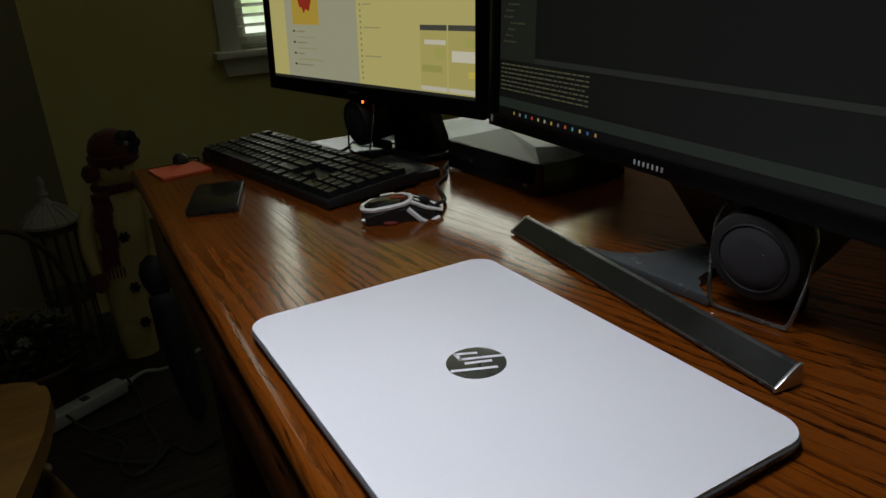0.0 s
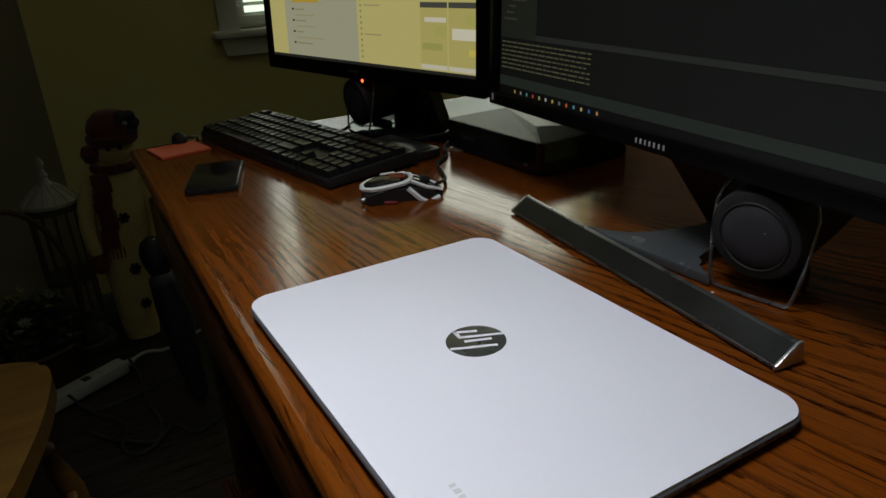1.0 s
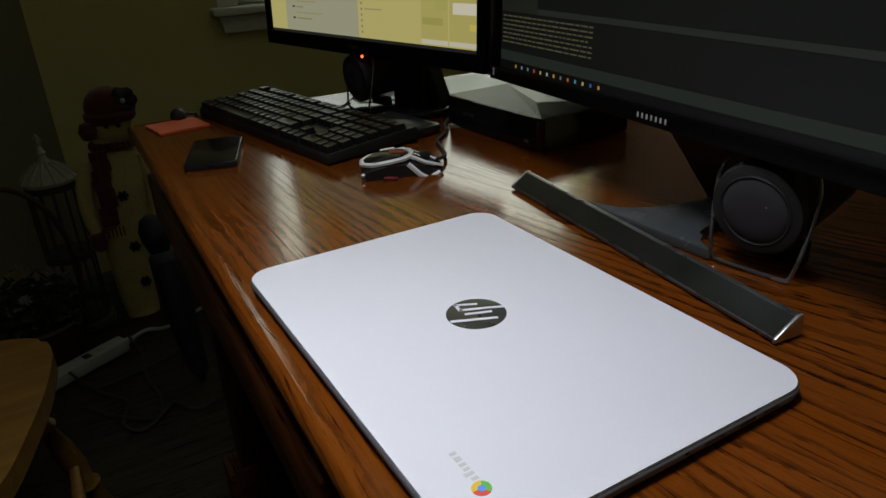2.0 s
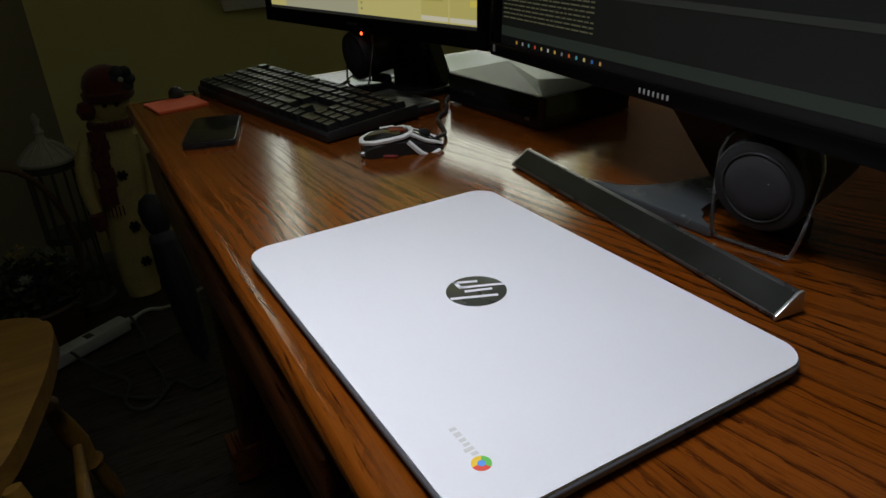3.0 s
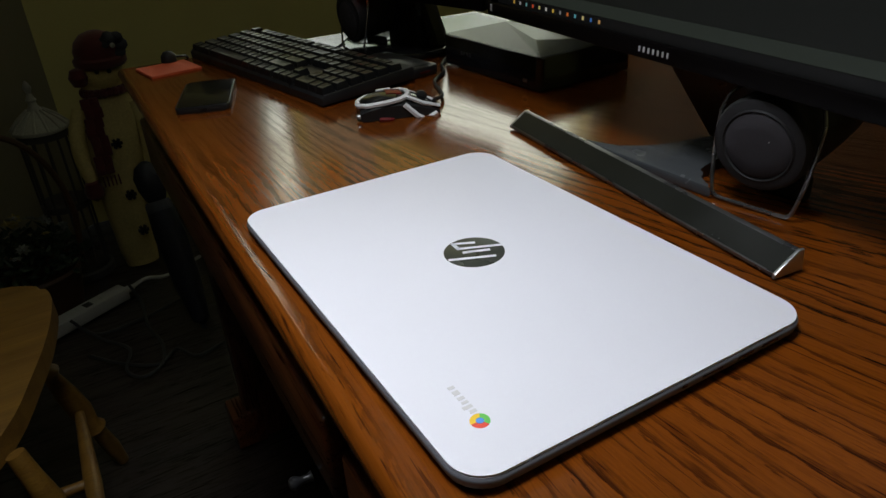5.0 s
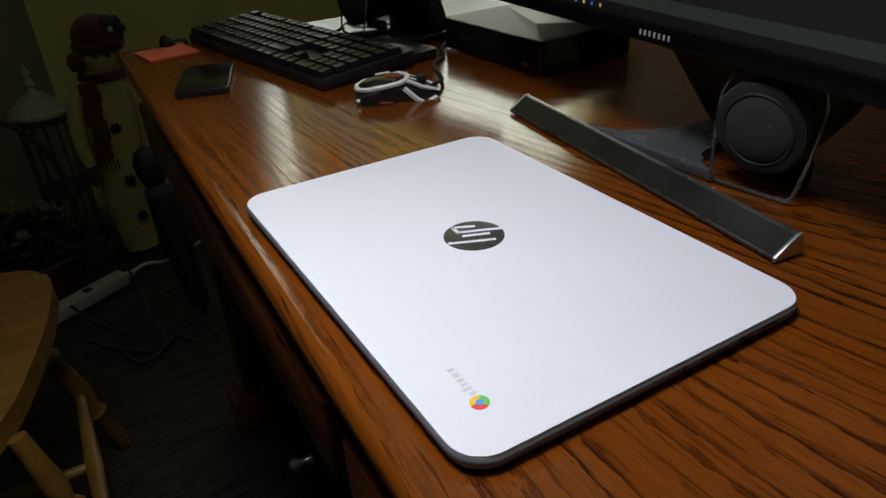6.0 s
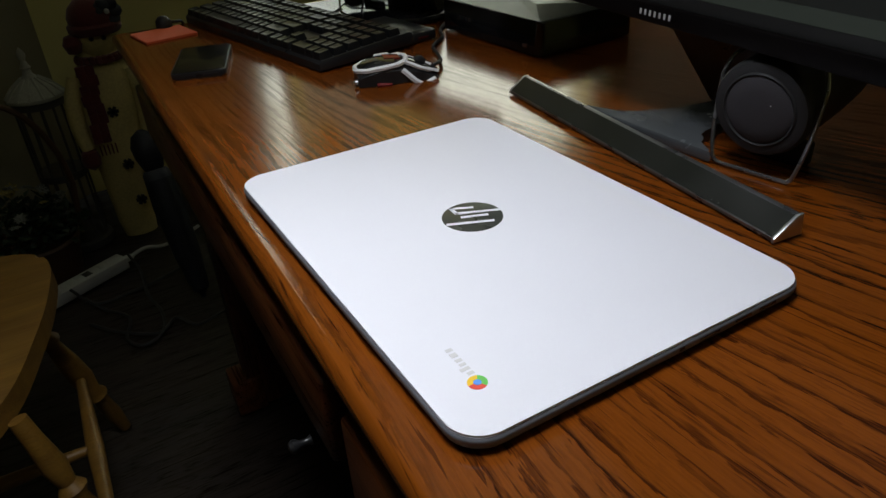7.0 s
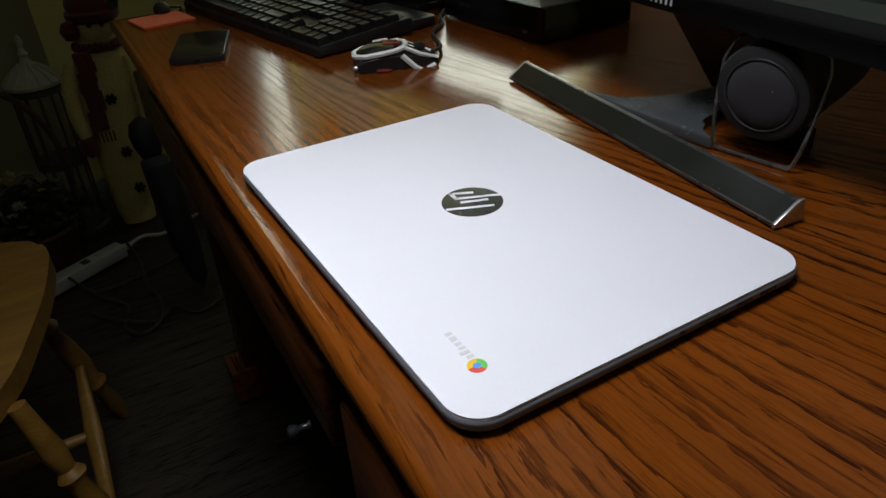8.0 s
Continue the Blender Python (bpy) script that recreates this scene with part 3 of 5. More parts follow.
RED_GLOSS = material("red_plastic", (0.15, 0.006, 0.006), 0.3, vary=0.15, scale=50, bump=0)
RUBBER = material("black_rubber", (0.012, 0.012, 0.012), 0.65, vary=0.2, scale=30, fine=500, bump=0.1)
PHONE_GLASS = material("phone_glass", (0.006, 0.006, 0.007), 0.16, vary=0.1, scale=20, bump=0.0, rough_vary=0.06)
CREAM = material("cream_painted_wood", (0.50, 0.41, 0.16), 0.7, vary=0.2, scale=18, fine=160, bump=0.4, depth=0.001)
MAROON = material("maroon_felt", (0.085, 0.013, 0.013), 0.95, vary=0.3, scale=30, fine=350, bump=0.6, depth=0.002, sheen=0.2)
COAL = material("black_painted_marks", (0.02, 0.018, 0.015), 0.8, vary=0.2, bump=0.1)
# aged white, lowered to a dim grey in place of the shade at the far corner
AGED_WHITE_DIMMED = material("aged_white_paint_dimmed", (0.30, 0.30, 0.25), 0.7, vary=0.2, scale=22, fine=200, bump=0.4, depth=0.001)
# basket, leaves and petals: colours lowered to hold the shade they stand in
WICKER = material("dimmed_brown_wicker", (0.06, 0.028, 0.010), 0.6, vary=0.3, scale=40, fine=300, bump=0.5, depth=0.001)
LEAF = material("dimmed_leaves", (0.015, 0.032, 0.012), 0.6, vary=0.4, scale=20, bump=0.1)
PETAL = material("dimmed_white_petals", (0.15, 0.16, 0.14), 0.7, vary=0.15, scale=40, bump=0.1)
PETAL_YELLOW = material("dimmed_yellow_petals", (0.26, 0.21, 0.05), 0.7, vary=0.2, scale=40, bump=0.1)
NAVY = material("navy_nylon", (0.009, 0.011, 0.018), 0.6, vary=0.25, scale=25, fine=600, bump=0.3)
PRINTS = {k: material("print_" + k, c, 0.45, vary=0.04, bump=0) for k, c in
          (("red", (0.75, 0.08, 0.05)), ("yellow", (0.85, 0.55, 0.04)), ("green", (0.14, 0.52, 0.10)), ("blue", (0.10, 0.30, 0.80)))}

# ---- laptop's marks and ports ----
bm = bmesh.new()
ECX, ECY, ER = 0.1214, 0.1832, 0.0221
add_lathe(bm, [(ER, 0), (ER, 0.0003), (ER - 0.0004, 0.0005), (0, 0.0005)], 48, pose(ECX, ECY, LH - 0.0001))
emblem = part("emblem", bm, EMBLEM, laptop, "round dark mirrored emblem")
EMBLEM_BARS = ((0.0211, -0.0031, -0.0075, 0.0098), (-0.0069, 0.0185, 0.0071, 0.0114), (-0.0069, 0.0185, -0.0075, 0.0098), (-0.021, -0.0006, 0.0084, -0.0141), (-0.0071, 0.0027, 0.0099, -0.0042))
for x0, y0, x1, y1 in EMBLEM_BARS:
    a, b = Vector((ECX + x0, ECY + y0, 0)), Vector((ECX + x1, ECY + y1, 0))
    d = b - a
    bm = bmesh.new()
    add_box(bm, (0, 0, 0), (d.length + 0.0018, 0.0029, 0.0003), m=Matrix.Translation(((a.x + b.x) / 2, (a.y + b.y) / 2, LH + 0.0005)) @ pose(0, 0, 0, 0, 0, math.degrees(math.atan2(d.y, d.x))))
    part("stripe", bm, LID, emblem)
ball = Vector((0.0285, 0.0342, LH))
for k, nm in enumerate(("yellow", "red", "green")):
    bm = bmesh.new()
    a0 = 60 + 120 * k
    pts = [(0.0022 * math.cos(radians(a0 + i * 12)), 0.0022 * math.sin(radians(a0 + i * 12))) for i in range(11)]
    pts = pts + [(0.0053 * math.cos(radians(a0 + i * 12)), 0.0053 * math.sin(radians(a0 + i * 12))) for i in range(10, -1, -1)]
    low, top = [[bm.verts.new(ball + Vector((*p, z))) for p in pts] for z in (0, 0.0002)]
    for i in range(10):
        bm.faces.new((top[i], top[21 - i], top[20 - i], top[i + 1]))
    for i in range(22):
        bm.faces.new((low[i], low[(i + 1) % 22], top[(i + 1) % 22], top[i]))
    part("badge_sector", bm, PRINTS[nm], laptop, nm + " badge sector")
bm = bmesh.new()
add_lathe(bm, [(0.0021, 0), (0.0021, 0.0003), (0, 0.0003)], 20, Matrix.Translation(ball))
part("badge_centre", bm, PRINTS["blue"], laptop, "blue badge centre")
for i, w in enumerate((0.0045, 0.0045, 0.0038, 0.0046, 0.0068, 0.0046)):
    y = 0.0405 + 0.72 * (sum((0.0045, 0.0045, 0.0038, 0.0046, 0.0068, 0.0046)[:i]) + 0.0012 * i)
    w = 0.72 * w
    bm = bmesh.new()
    hgt = 0.0056 if i == 1 else 0.0038
    add_box(bm, (0.0315 - hgt / 2, y + w / 2, LH + 0.0001), (hgt, w * 0.72, 0.0002))
    part("print_bar", bm, PALE_PRINT, laptop, "pale grey print")
for x, w, h in ((0.203, 0.014, 0.0032), (0.183, 0.013, 0.0032), (0.156, 0.016, 0.002), (0.135, 0.004, 0.003)):
    bm = bmesh.new()
    add_box(bm, (x, 0.0004, 0.0072), (w, 0.0032, h * 0.7), 0.0004)
    part("port", bm, BLACK_GLOSS, laptop, "black port opening")
for x in (0.03, 0.205):
    for y in (0.03, 0.314):
        bm = bmesh.new()
        add_lathe(bm, [(0.007, 0), (0.007, 0.002)], 12, pose(x, y, 0))
        part("rubber_foot", bm, RUBBER, laptop)

# ---- what the screens show ----
TONES = {}


def tone(color, strength):
    key = (color, strength)
    if key not in TONES:
        TONES[key] = glow("screen_tone", color, strength)
    return TONES[key]


def patch(parent, name, u0, v0, u1, v1, color, strength, lift=0.0, label=""):
    if parent is mon1:
        u0, v0, u1, v1 = (1.035 * q for q in (u0, v0, u1, v1))
    bm = bmesh.new()
    add_box(bm, ((u0 + u1) / 2, (v0 + v1) / 2, -0.0022 + lift), (abs(u1 - u0), abs(v1 - v0), 0.0003))
    return part(name, bm, tone(color, strength), parent, label, smooth=False)


WHITE_PX, GREY_PX, DARK_PX, GREEN_PX = (0.50, 0.47, 0.36), (0.22, 0.2, 0.1), (0.05, 0.05, 0.04), (0.38, 0.36, 0.10)
patch(mon1, "page_column", 0.069, 0.026, 0.286, 0.319, (0.43, 0.42, 0.28), 0.58, label="pale page column")
patch(mon1, "page_picture", 0.094, 0.112, 0.178, 0.2, (0.62, 0.42, 0.06), 0.5, 0.0004, "yellow picture")
bm = bmesh.new()
pts = [((0.020 + 0.006 * (i % 2) + 0.004 * math.sin(i * 2.1)) * math.cos(i * math.pi / 9), (0.022 + 0.007 * (i % 2)) * math.sin(i * math.pi / 9)) for i in range(18)]
add_prism(bm, pts, 0, 0.0003, m=Matrix.Translation((0.143, 0.163, -0.0012)))
part("picture_shape", bm, tone((0.4, 0.04, 0.02), 0.5), mon1, "red shape in the picture", smooth=False)
rnd = random.Random(4)
for i in range(7):
    v = 0.1 - 0.009 * i
    if i % 2 == 0:
        patch(mon1, "text_bar", 0.092, v, 0.099, v + 0.003, DARK_PX, 0.6, 0.0004)
        patch(mon1, "text_bar", 0.104, v, 0.104 + rnd.uniform(0.02, 0.05), v + 0.002, GREY_PX, 0.8, 0.0004)
    else:
        patch(mon1, "text_bar", 0.104, v, 0.104 + rnd.uniform(0.05, 0.13), v + 0.0018, GREY_PX, 1.0, 0.0004)
for i in range(26):
    v = 0.034 + 0.0082 * i
    patch(mon1, "list_mark", 0.294, v, 0.298, v + 0.0032, GREY_PX, 0.8, 0.0003)
    if i in (4, 9, 13, 15, 19, 22):
        patch(mon1, "text_bar", 0.304, v + 0.001, 0.304 + rnd.uniform(0.01, 0.05), v + 0.0028, GREY_PX, 1.0, 0.0003)
for u0, u1 in ((0.437, 0.492), (0.495, 0.552)):
    patch(mon1, "chat_window", u0, 0.029, u1, 0.108, (0.50, 0.44, 0.14), 0.62, 0.0003, "small chat window")
    patch(mon1, "chat_header", u0, 0.108, u1, 0.115, DARK_PX, 0.9, 0.0003)
    patch(mon1, "chat_entry", u0, 0.029, u1, 0.035, WHITE_PX, 0.8, 0.0005)
patch(mon1, "message", 0.446, 0.09, 0.49, 0.096, WHITE_PX, 0.85, 0.0006)
patch(mon1, "message", 0.468, 0.072, 0.49, 0.086, GREEN_PX, 0.75, 0.0006)
patch(mon1, "message", 0.44, 0.054, 0.482, 0.063, GREEN_PX, 0.65, 0.0006)
patch(mon1, "message", 0.502, 0.069, 0.548, 0.083, WHITE_PX, 0.9, 0.0006)
patch(mon1, "message", 0.528, 0.088, 0.547, 0.099, GREEN_PX, 0.75, 0.0006)
patch(mon1, "message", 0.534, 0.05, 0.547, 0.058, (0.5, 0.42, 0.08), 0.8, 0.0006)
patch(mon1, "taskbar", 0.017, 0.0233, 0.552, 0.0270, (0.02, 0.02, 0.02), 0.6, 0.0007, "dark taskbar")

TEAL = (0.010, 0.013, 0.010)
patch(mon2, "sidebar", 0.018, 0.080, 0.094, 0.355, (0.0085, 0.010, 0.007), 0.9)
patch(mon2, "divider_band", 0.094, 0.080, 0.62, 0.0858, (0.013, 0.0145, 0.0125), 0.9)
patch(mon2, "status_band", 0.018, 0.0255, 0.62, 0.0365, TEAL, 1.05)
patch(mon2, "taskbar", 0.017, 0.0158, 0.62, 0.0250, (0.002, 0.002, 0.002), 0.5, 0.0001, "black taskbar")
for i in range(37):
    v = 0.345 - 0.0068 * i
    u = 0.026 + 0.005 * (i * 7 % 4)
    patch(mon2, "list_mark", u, v, u + 0.0028, v + 0.0024, (0.12, 0.10, 0.05), 0.3, 0.0003)
    patch(mon2, "text_bar", u + 0.005, v, u + 0.005 + rnd.uniform(0.009, 0.03), v + 0.0018, (0.1, 0.1, 0.06), 0.26, 0.0003)
for i in range(7):
    v = 0.0745 - 0.0048 * i
    u = 0.022
    while u < 0.19:
        w = rnd.uniform(0.004, 0.016)
        patch(mon2, "text_bar", u, v, min(u + w, 0.195), v + 0.0016, (0.13, 0.125, 0.07), 0.36, 0.0003)
        u += w + 0.0025
for i, c in enumerate(((0.5, 0.3, 0.05), (0.3, 0.3, 0.3), (0.12, 0.3, 0.3), (0.6, 0.08, 0.03), (0.5, 0.45, 0.15), (0.5, 0.5, 0.45), (0.6, 0.4, 0.06), (0.2, 0.2, 0.2), (0.6, 0.15, 0.03), (0.1, 0.35, 0.4), (0.6, 0.5, 0.2), (0.05, 0.15, 0.4), (0.55, 0.3, 0.1))):
    u = 0.052 + 0.0131 * i
    patch(mon2, "taskbar_icon", u, 0.0185, u + 0.003, 0.0220, c, 0.45, 0.0003)

# monitors' marks and stands
bm = bmesh.new()
add_lathe(bm, [(0.0023, 0), (0.0023, 0.001), (0.0015, 0.0016), (0, 0.0018)], 14, pose(0.309, 0.0000, 0.003))
part("power_light", bm, glow("red_light", (1.0, 0.09, 0.02), 5.0), mon1, "glowing red power light")
for i in range(5):
    bm = bmesh.new()
    add_box(bm, (0.272 + 0.006 * i, 0.013, 0.0032), (0.0042, 0.004, 0.0006))
    part("print_bar", bm, STEEL_DARK, mon1)
for i in range(7):
    bm = bmesh.new()
    add_box(bm, (0.2770 + 0.0060 * i, 0.0078, 0.0032), (0.0022, 0.0046, 0.0006), 0.0002)
    part("print_bar", bm, INK_GREY, mon2, "light grey brand mark")
bm = bmesh.new()
add_box(bm, (0.0095, 0.009, 0.0032), (0.004, 0.008, 0.0005))
part("sticker", bm, INK_GREY, mon2, "tiny pale sticker")


def local(ob, v):
    return ob.matrix_world.inverted() @ Vector(v)


# stand of the far monitor: oval foot, thick neck with a strut
inv = mon1.matrix_world.inverted()
bm = bmesh.new()
add_prism(bm, [(0.085 * math.cos(t * math.pi / 16), 0.105 * math.sin(t * math.pi / 16)) for t in range(32)], TOP, TOP + 0.012, 0.004, inv @ pose(0.415, 0.865, 0, 0, 0, 10))
part("stand_foot", bm, BLACK_GLOSS, mon1, "oval gloss black foot")
bm = bmesh.new()
add_box(bm, (0.0, 0, 0.13), (0.03, 0.075, 0.25), 0.008, inv @ pose(0.425, 0.850, TOP, 0, 4, 10))
part("stand_neck", bm, BLACK, mon1)
bm = bmesh.new()
add_tube(bm, [inv @ Vector(p) for p in ((0.455, 0.80, TOP + 0.008), (0.445, 0.82, TOP + 0.07), (0.43, 0.85, TOP + 0.15))], 0.016, 8)
part("stand_strut", bm, BLACK, mon1)
# stand of the near monitor: curved two-armed foot and flat neck
inv = mon2.matrix_world.inverted()
outer_arc = spline([(0.336, 0.330, 0), (0.350, 0.290, 0), (0.376, 0.266, 0), (0.42, 0.252, 0), (0.462, 0.246, 0)], 6)
inner_arc = spline([(0.468, 0.205, 0), (0.43, 0.208, 0), (0.392, 0.203, 0), (0.360, 0.193, 0), (0.342, 0.165, 0)], 6)
bm = bmesh.new()
add_prism(bm, [(p.x, p.y) for p in outer_arc + inner_arc], TOP, TOP + 0.011, 0.003, inv)
part("stand_foot", bm, FOOT_GREY, mon2, "smoked grey curved foot")
bm = bmesh.new()
add_prism(bm, [(0.262, 0.004), (0.205, 0.004), (0.205, 0.24), (0.345, 0.24), (0.345, 0.088)], 0.452, 0.466, 0.003, inv @ Matrix(((0, 0, 1, 0), (1, 0, 0, 0), (0, 1, 0, TOP), (0, 0, 0, 1))))
part("stand_neck", bm, BLACK, mon2)

# ---- keyboard ----
KU, KV = Vector((0.152, -0.988, 0)).normalized(), Vector((0.988, 0.152, 0))
KBL, KBD = 0.432, 0.146
kb_m = flat_frame((0.187 - KU.x * KBL, 0.634 - KU.y * KBL, TOP), KU, KV)
keyboard = thing("keyboard", "black full-size keyboard with tall keys, on the desk", "keyboard", kb_m)
bm = bmesh.new()
add_prism(bm, [(0, 0.002), (0, 0.011), (0.004, 0.0150), (KBD - 0.004, 0.0235), (KBD, 0.021), (KBD, 0.006)], 0, KBL, 0.002, Matrix(((0, 0, 1, 0), (1, 0, 0, 0), (0, 1, 0, 0), (0, 0, 0, 1))))
part("case", bm, BLACK, keyboard)
for u in (0.04, KBL - 0.04):
    for v in (0.012, KBD - 0.014):
        bm = bmesh.new()
        add_box(bm, (u, v, 0.0033 if v > 0.05 else 0.0015), (0.03, 0.008, 0.0066 if v > 0.05 else 0.003), 0.001)
        part("rubber_foot", bm, RUBBER, keyboard)
KEY_MESH = {}


def key_mesh(w):
    if w not in KEY_MESH:
        bm = bmesh.new()
        b0, t0 = (w * 0.01905 - 0.0012) / 2, (w * 0.01905 - 0.0062) / 2
        ring = [(s * b0, q * 0.0094, 0) for s, q in ((-1, -1), (1, -1), (1, 1), (-1, 1))]
        mid = [(s * (t0 + 0.0006), q * 0.0074 + 0.0006, 0.0092) for s, q in ((-1, -1), (1, -1), (1, 1), (-1, 1))]
        top = [(s * t0, q * 0.0068 + 0.0006, 0.0098) for s, q in ((-1, -1), (1, -1), (1, 1), (-1, 1))]
        vs = [[bm.verts.new(p) for p in r] for r in (ring, mid, top)]
        for a, b in zip(vs, vs[1:]):
            for k in range(4):
                bm.faces.new((a[k], a[(k + 1) % 4], b[(k + 1) % 4], b[k]))
        c = bm.verts.new((0, 0.0006, 0.0091))
        for k in range(4):
            bm.faces.new((vs[2][k], vs[2][(k + 1) % 4], c))
        KEY_MESH[w] = mesh_of("key", bm, KEYCAP, smooth=False)
    return KEY_MESH[w]


ROWS = [
    [1, -1, 1, 1, 1, 1, -0.5, 1, 1, 1, 1, -0.5, 1, 1, 1, 1, -0.25, 1, 1, 1, -0.25, 1, 1, 1, 1],
    [1] * 13 + [2, -0.25, 1, 1, 1, -0.25, 1, 1, 1, 1],
    [1.5] + [1] * 12 + [1.5, -0.25, 1, 1, 1, -0.25, 1, 1, 1, 1],
    [1.75] + [1] * 11 + [2.25, -3.5, 1, 1, 1, 1],
    [2.25] + [1] * 10 + [2.75, -1.25, 1, -1.25, 1, 1, 1, 1],
    [1.25, 1.25, 1.25, 6.25, 1.25, 1.25, 1.25, 1.25, -0.25, 1, 1, 1, -0.25, 2, 1, 1],
]
for r, row in enumerate(ROWS):
    u = 0.0045
    v = 0.1185 - r * 0.0212 - (0.004 if r == 0 else 0) * 0
    for w in row:
        if w > 0:
            k = new("key", key_mesh(w))
            k.parent = keyboard
            k.matrix_local = Matrix.Translation((u + w * 0.01905 / 2 * 0.992, v, 0.0138 + v * 0.058)) @ pose(0, 0, 0, 3.8 + (2.5 - r) * -1.6)
        u += abs(w) * 0.01905 * 0.992

# ---- mouse ----
mouse = thing("computer_mouse", "white, black and red angular gaming mouse on the desk", "mouse", pose(0.250, 0.552, TOP, 0, 0, -16) @ Matrix.Diagonal((0.86, 0.86, 0.74, 1)))


def mouse_top(u, v):
    """Height of the shell; u from the tail (-1) to the nose (1), v across."""
    prof = 0.037 * (1 - 0.30 * (u + 0.35) ** 2 - (0.25 * max(0, u) ** 2)) if u > -0.35 else 0.037 * (1 - 0.95 * (u + 0.35) ** 2)
    return max(0.008, prof * (1 - 0.42 * abs(v) ** 3))


def shell(bm, u0, u1, v0, v1, lift, base, n=12, k=10):
    half = lambda u: 0.031 * (1 - 0.22 * u * u - 0.10 * (1 - abs(u)) ** 2)
    grid = []
    for i in range(n + 1):
        u = u0 + (u1 - u0) * i / n
        line = []
        for j in range(k + 1):
            v = v0 + (v1 - v0) * j / k
            line.append(bm.verts.new((u * 0.056, v * half(u), mouse_top(u, v) + lift)))
        grid.append(line)
    for i in range(n):
        for j in range(k):
            bm.faces.new((grid[i][j], grid[i + 1][j], grid[i + 1][j + 1], grid[i][j + 1]))
    rim = [grid[i][0] for i in range(n + 1)] + [grid[n][j] for j in range(1, k + 1)] + [grid[i][k] for i in range(n - 1, -1, -1)] + [grid[0][j] for j in range(k - 1, 0, -1)]
    low = [bm.verts.new((v.co.x, v.co.y, base if base is not None else v.co.z - 0.003)) for v in rim]
    for i in range(len(rim)):
        j = (i + 1) % len(rim)
        bm.faces.new((rim[i], rim[j], low[j], low[i]))
    return bm


part("body", shell(bmesh.new(), -0.98, 0.98, -0.9, 0.9, -0.004, 0.0008), BLACK, mouse)
part("palm_rest", shell(bmesh.new(), -0.93, -0.05, -0.62, 0.62, 0.001, None), BLACK_GLOSS, mouse)
part("button", shell(bmesh.new(), 0.28, 1.02, -0.80, -0.08, 0.001, None), BLACK_GLOSS, mouse)
part("button", shell(bmesh.new(), 0.28, 1.02, 0.08, 0.80, 0.001, None), BLACK_GLOSS, mouse)
part("red_panel", shell(bmesh.new(), -0.28, 0.1, -0.35, 0.35, 0.0022, None), RED_GLOSS, mouse, "red centre panel")


def strip(pts, w, t, name, mat_, label=""):
    """An angular flat band over the shell, through points (u, v, lift)."""
    line = []
    for u, v, lift in pts:
        half = 0.031 * (1 - 0.22 * u * u - 0.10 * (1 - abs(u)) ** 2)
        line.append((u * 0.056, v * half, mouse_top(u, max(-1, min(1, v))) + lift))
    bm = bmesh.new()
    add_tube(bm, line, w, 6)
    return part(name, bm, mat_, mouse, label)


for sgn in (-1, 1):
    strip([(-0.98, 0.0, -0.002), (-0.95, sgn * 0.45, 0.0), (-0.75, sgn * 0.78, 0.0), (-0.35, sgn * 0.86, 0.001), (0.0, sgn * 0.80, 0.002), (0.18, sgn * 0.62, 0.002)], 0.0042, 0, "white_frame", WHITE_PLASTIC, "white plastic frame")
    strip([(0.18, sgn * 0.62, 0.002), (0.26, sgn * 0.25, 0.002), (0.26, 0.0, 0.002)], 0.0036, 0, "white_frame", WHITE_PLASTIC)
    strip([(0.20, sgn * 0.66, 0.002), (0.55, sgn * 0.82, 0.001), (0.98, sgn * 0.62, 0.001)], 0.0036, 0, "white_frame", WHITE_PLASTIC)
    strip([(0.10, sgn * 0.86, -0.004), (0.38, sgn * 1.0, -0.014), (0.62, sgn * 1.02, -0.020)], 0.0042, 0, "side_bracket", WHITE_PLASTIC)
    strip([(0.62, sgn * 1.02, -0.018), (0.90, sgn * 0.96, -0.006)], 0.0036, 0, "side_bracket", WHITE_PLASTIC)
    strip([(-0.55, sgn * 0.98, -0.018), (-0.2, sgn * 1.0, -0.020)], 0.0035, 0, "red_accent", RED_GLOSS)
bm = bmesh.new()
add_lathe(bm, [(0.0035, 0), (0.0042, 0.002), (0.0042, 0.006), (0.003, 0.008), (0, 0.0082)], 12, pose(-0.052, -0.012, 0.006, 0, -80))
part("adjuster", bm, SILVER, mouse)
bm = bmesh.new()
add_lathe(bm, [(0.006, -0.004), (0.0085, -0.003), (0.0085, 0.003), (0.006, 0.004)], 20, pose(0.034, 0, 0.024, 90))
part("wheel", bm, RUBBER, mouse)
bm = bmesh.new()
add_box(bm, (-0.012, 0.022, 0.032), (0.022, 0.006, 0.010), 0.002, pose(0, 0, 0, 0, 0, 8))
part("thumb_rest", bm, WHITE_PLASTIC, mouse)
bm = bmesh.new()
add_tube(bm, spline([(0.294, 0.541, TOP + 0.010), (0.318, 0.562, TOP + 0.006), (0.336, 0.600, TOP + 0.0025), (0.352, 0.64, TOP + 0.0025), (0.385, 0.672, TOP + 0.0025), (0.408, 0.715, TOP + 0.0025), (0.45, 0.75, TOP + 0.0025), (0.53, 0.76, TOP + 0.0025)], 8), 0.0024, 8)
solid("mouse_cable", bm, RUBBER, "thin black cable curving over the desk", "cable")
bm = bmesh.new()
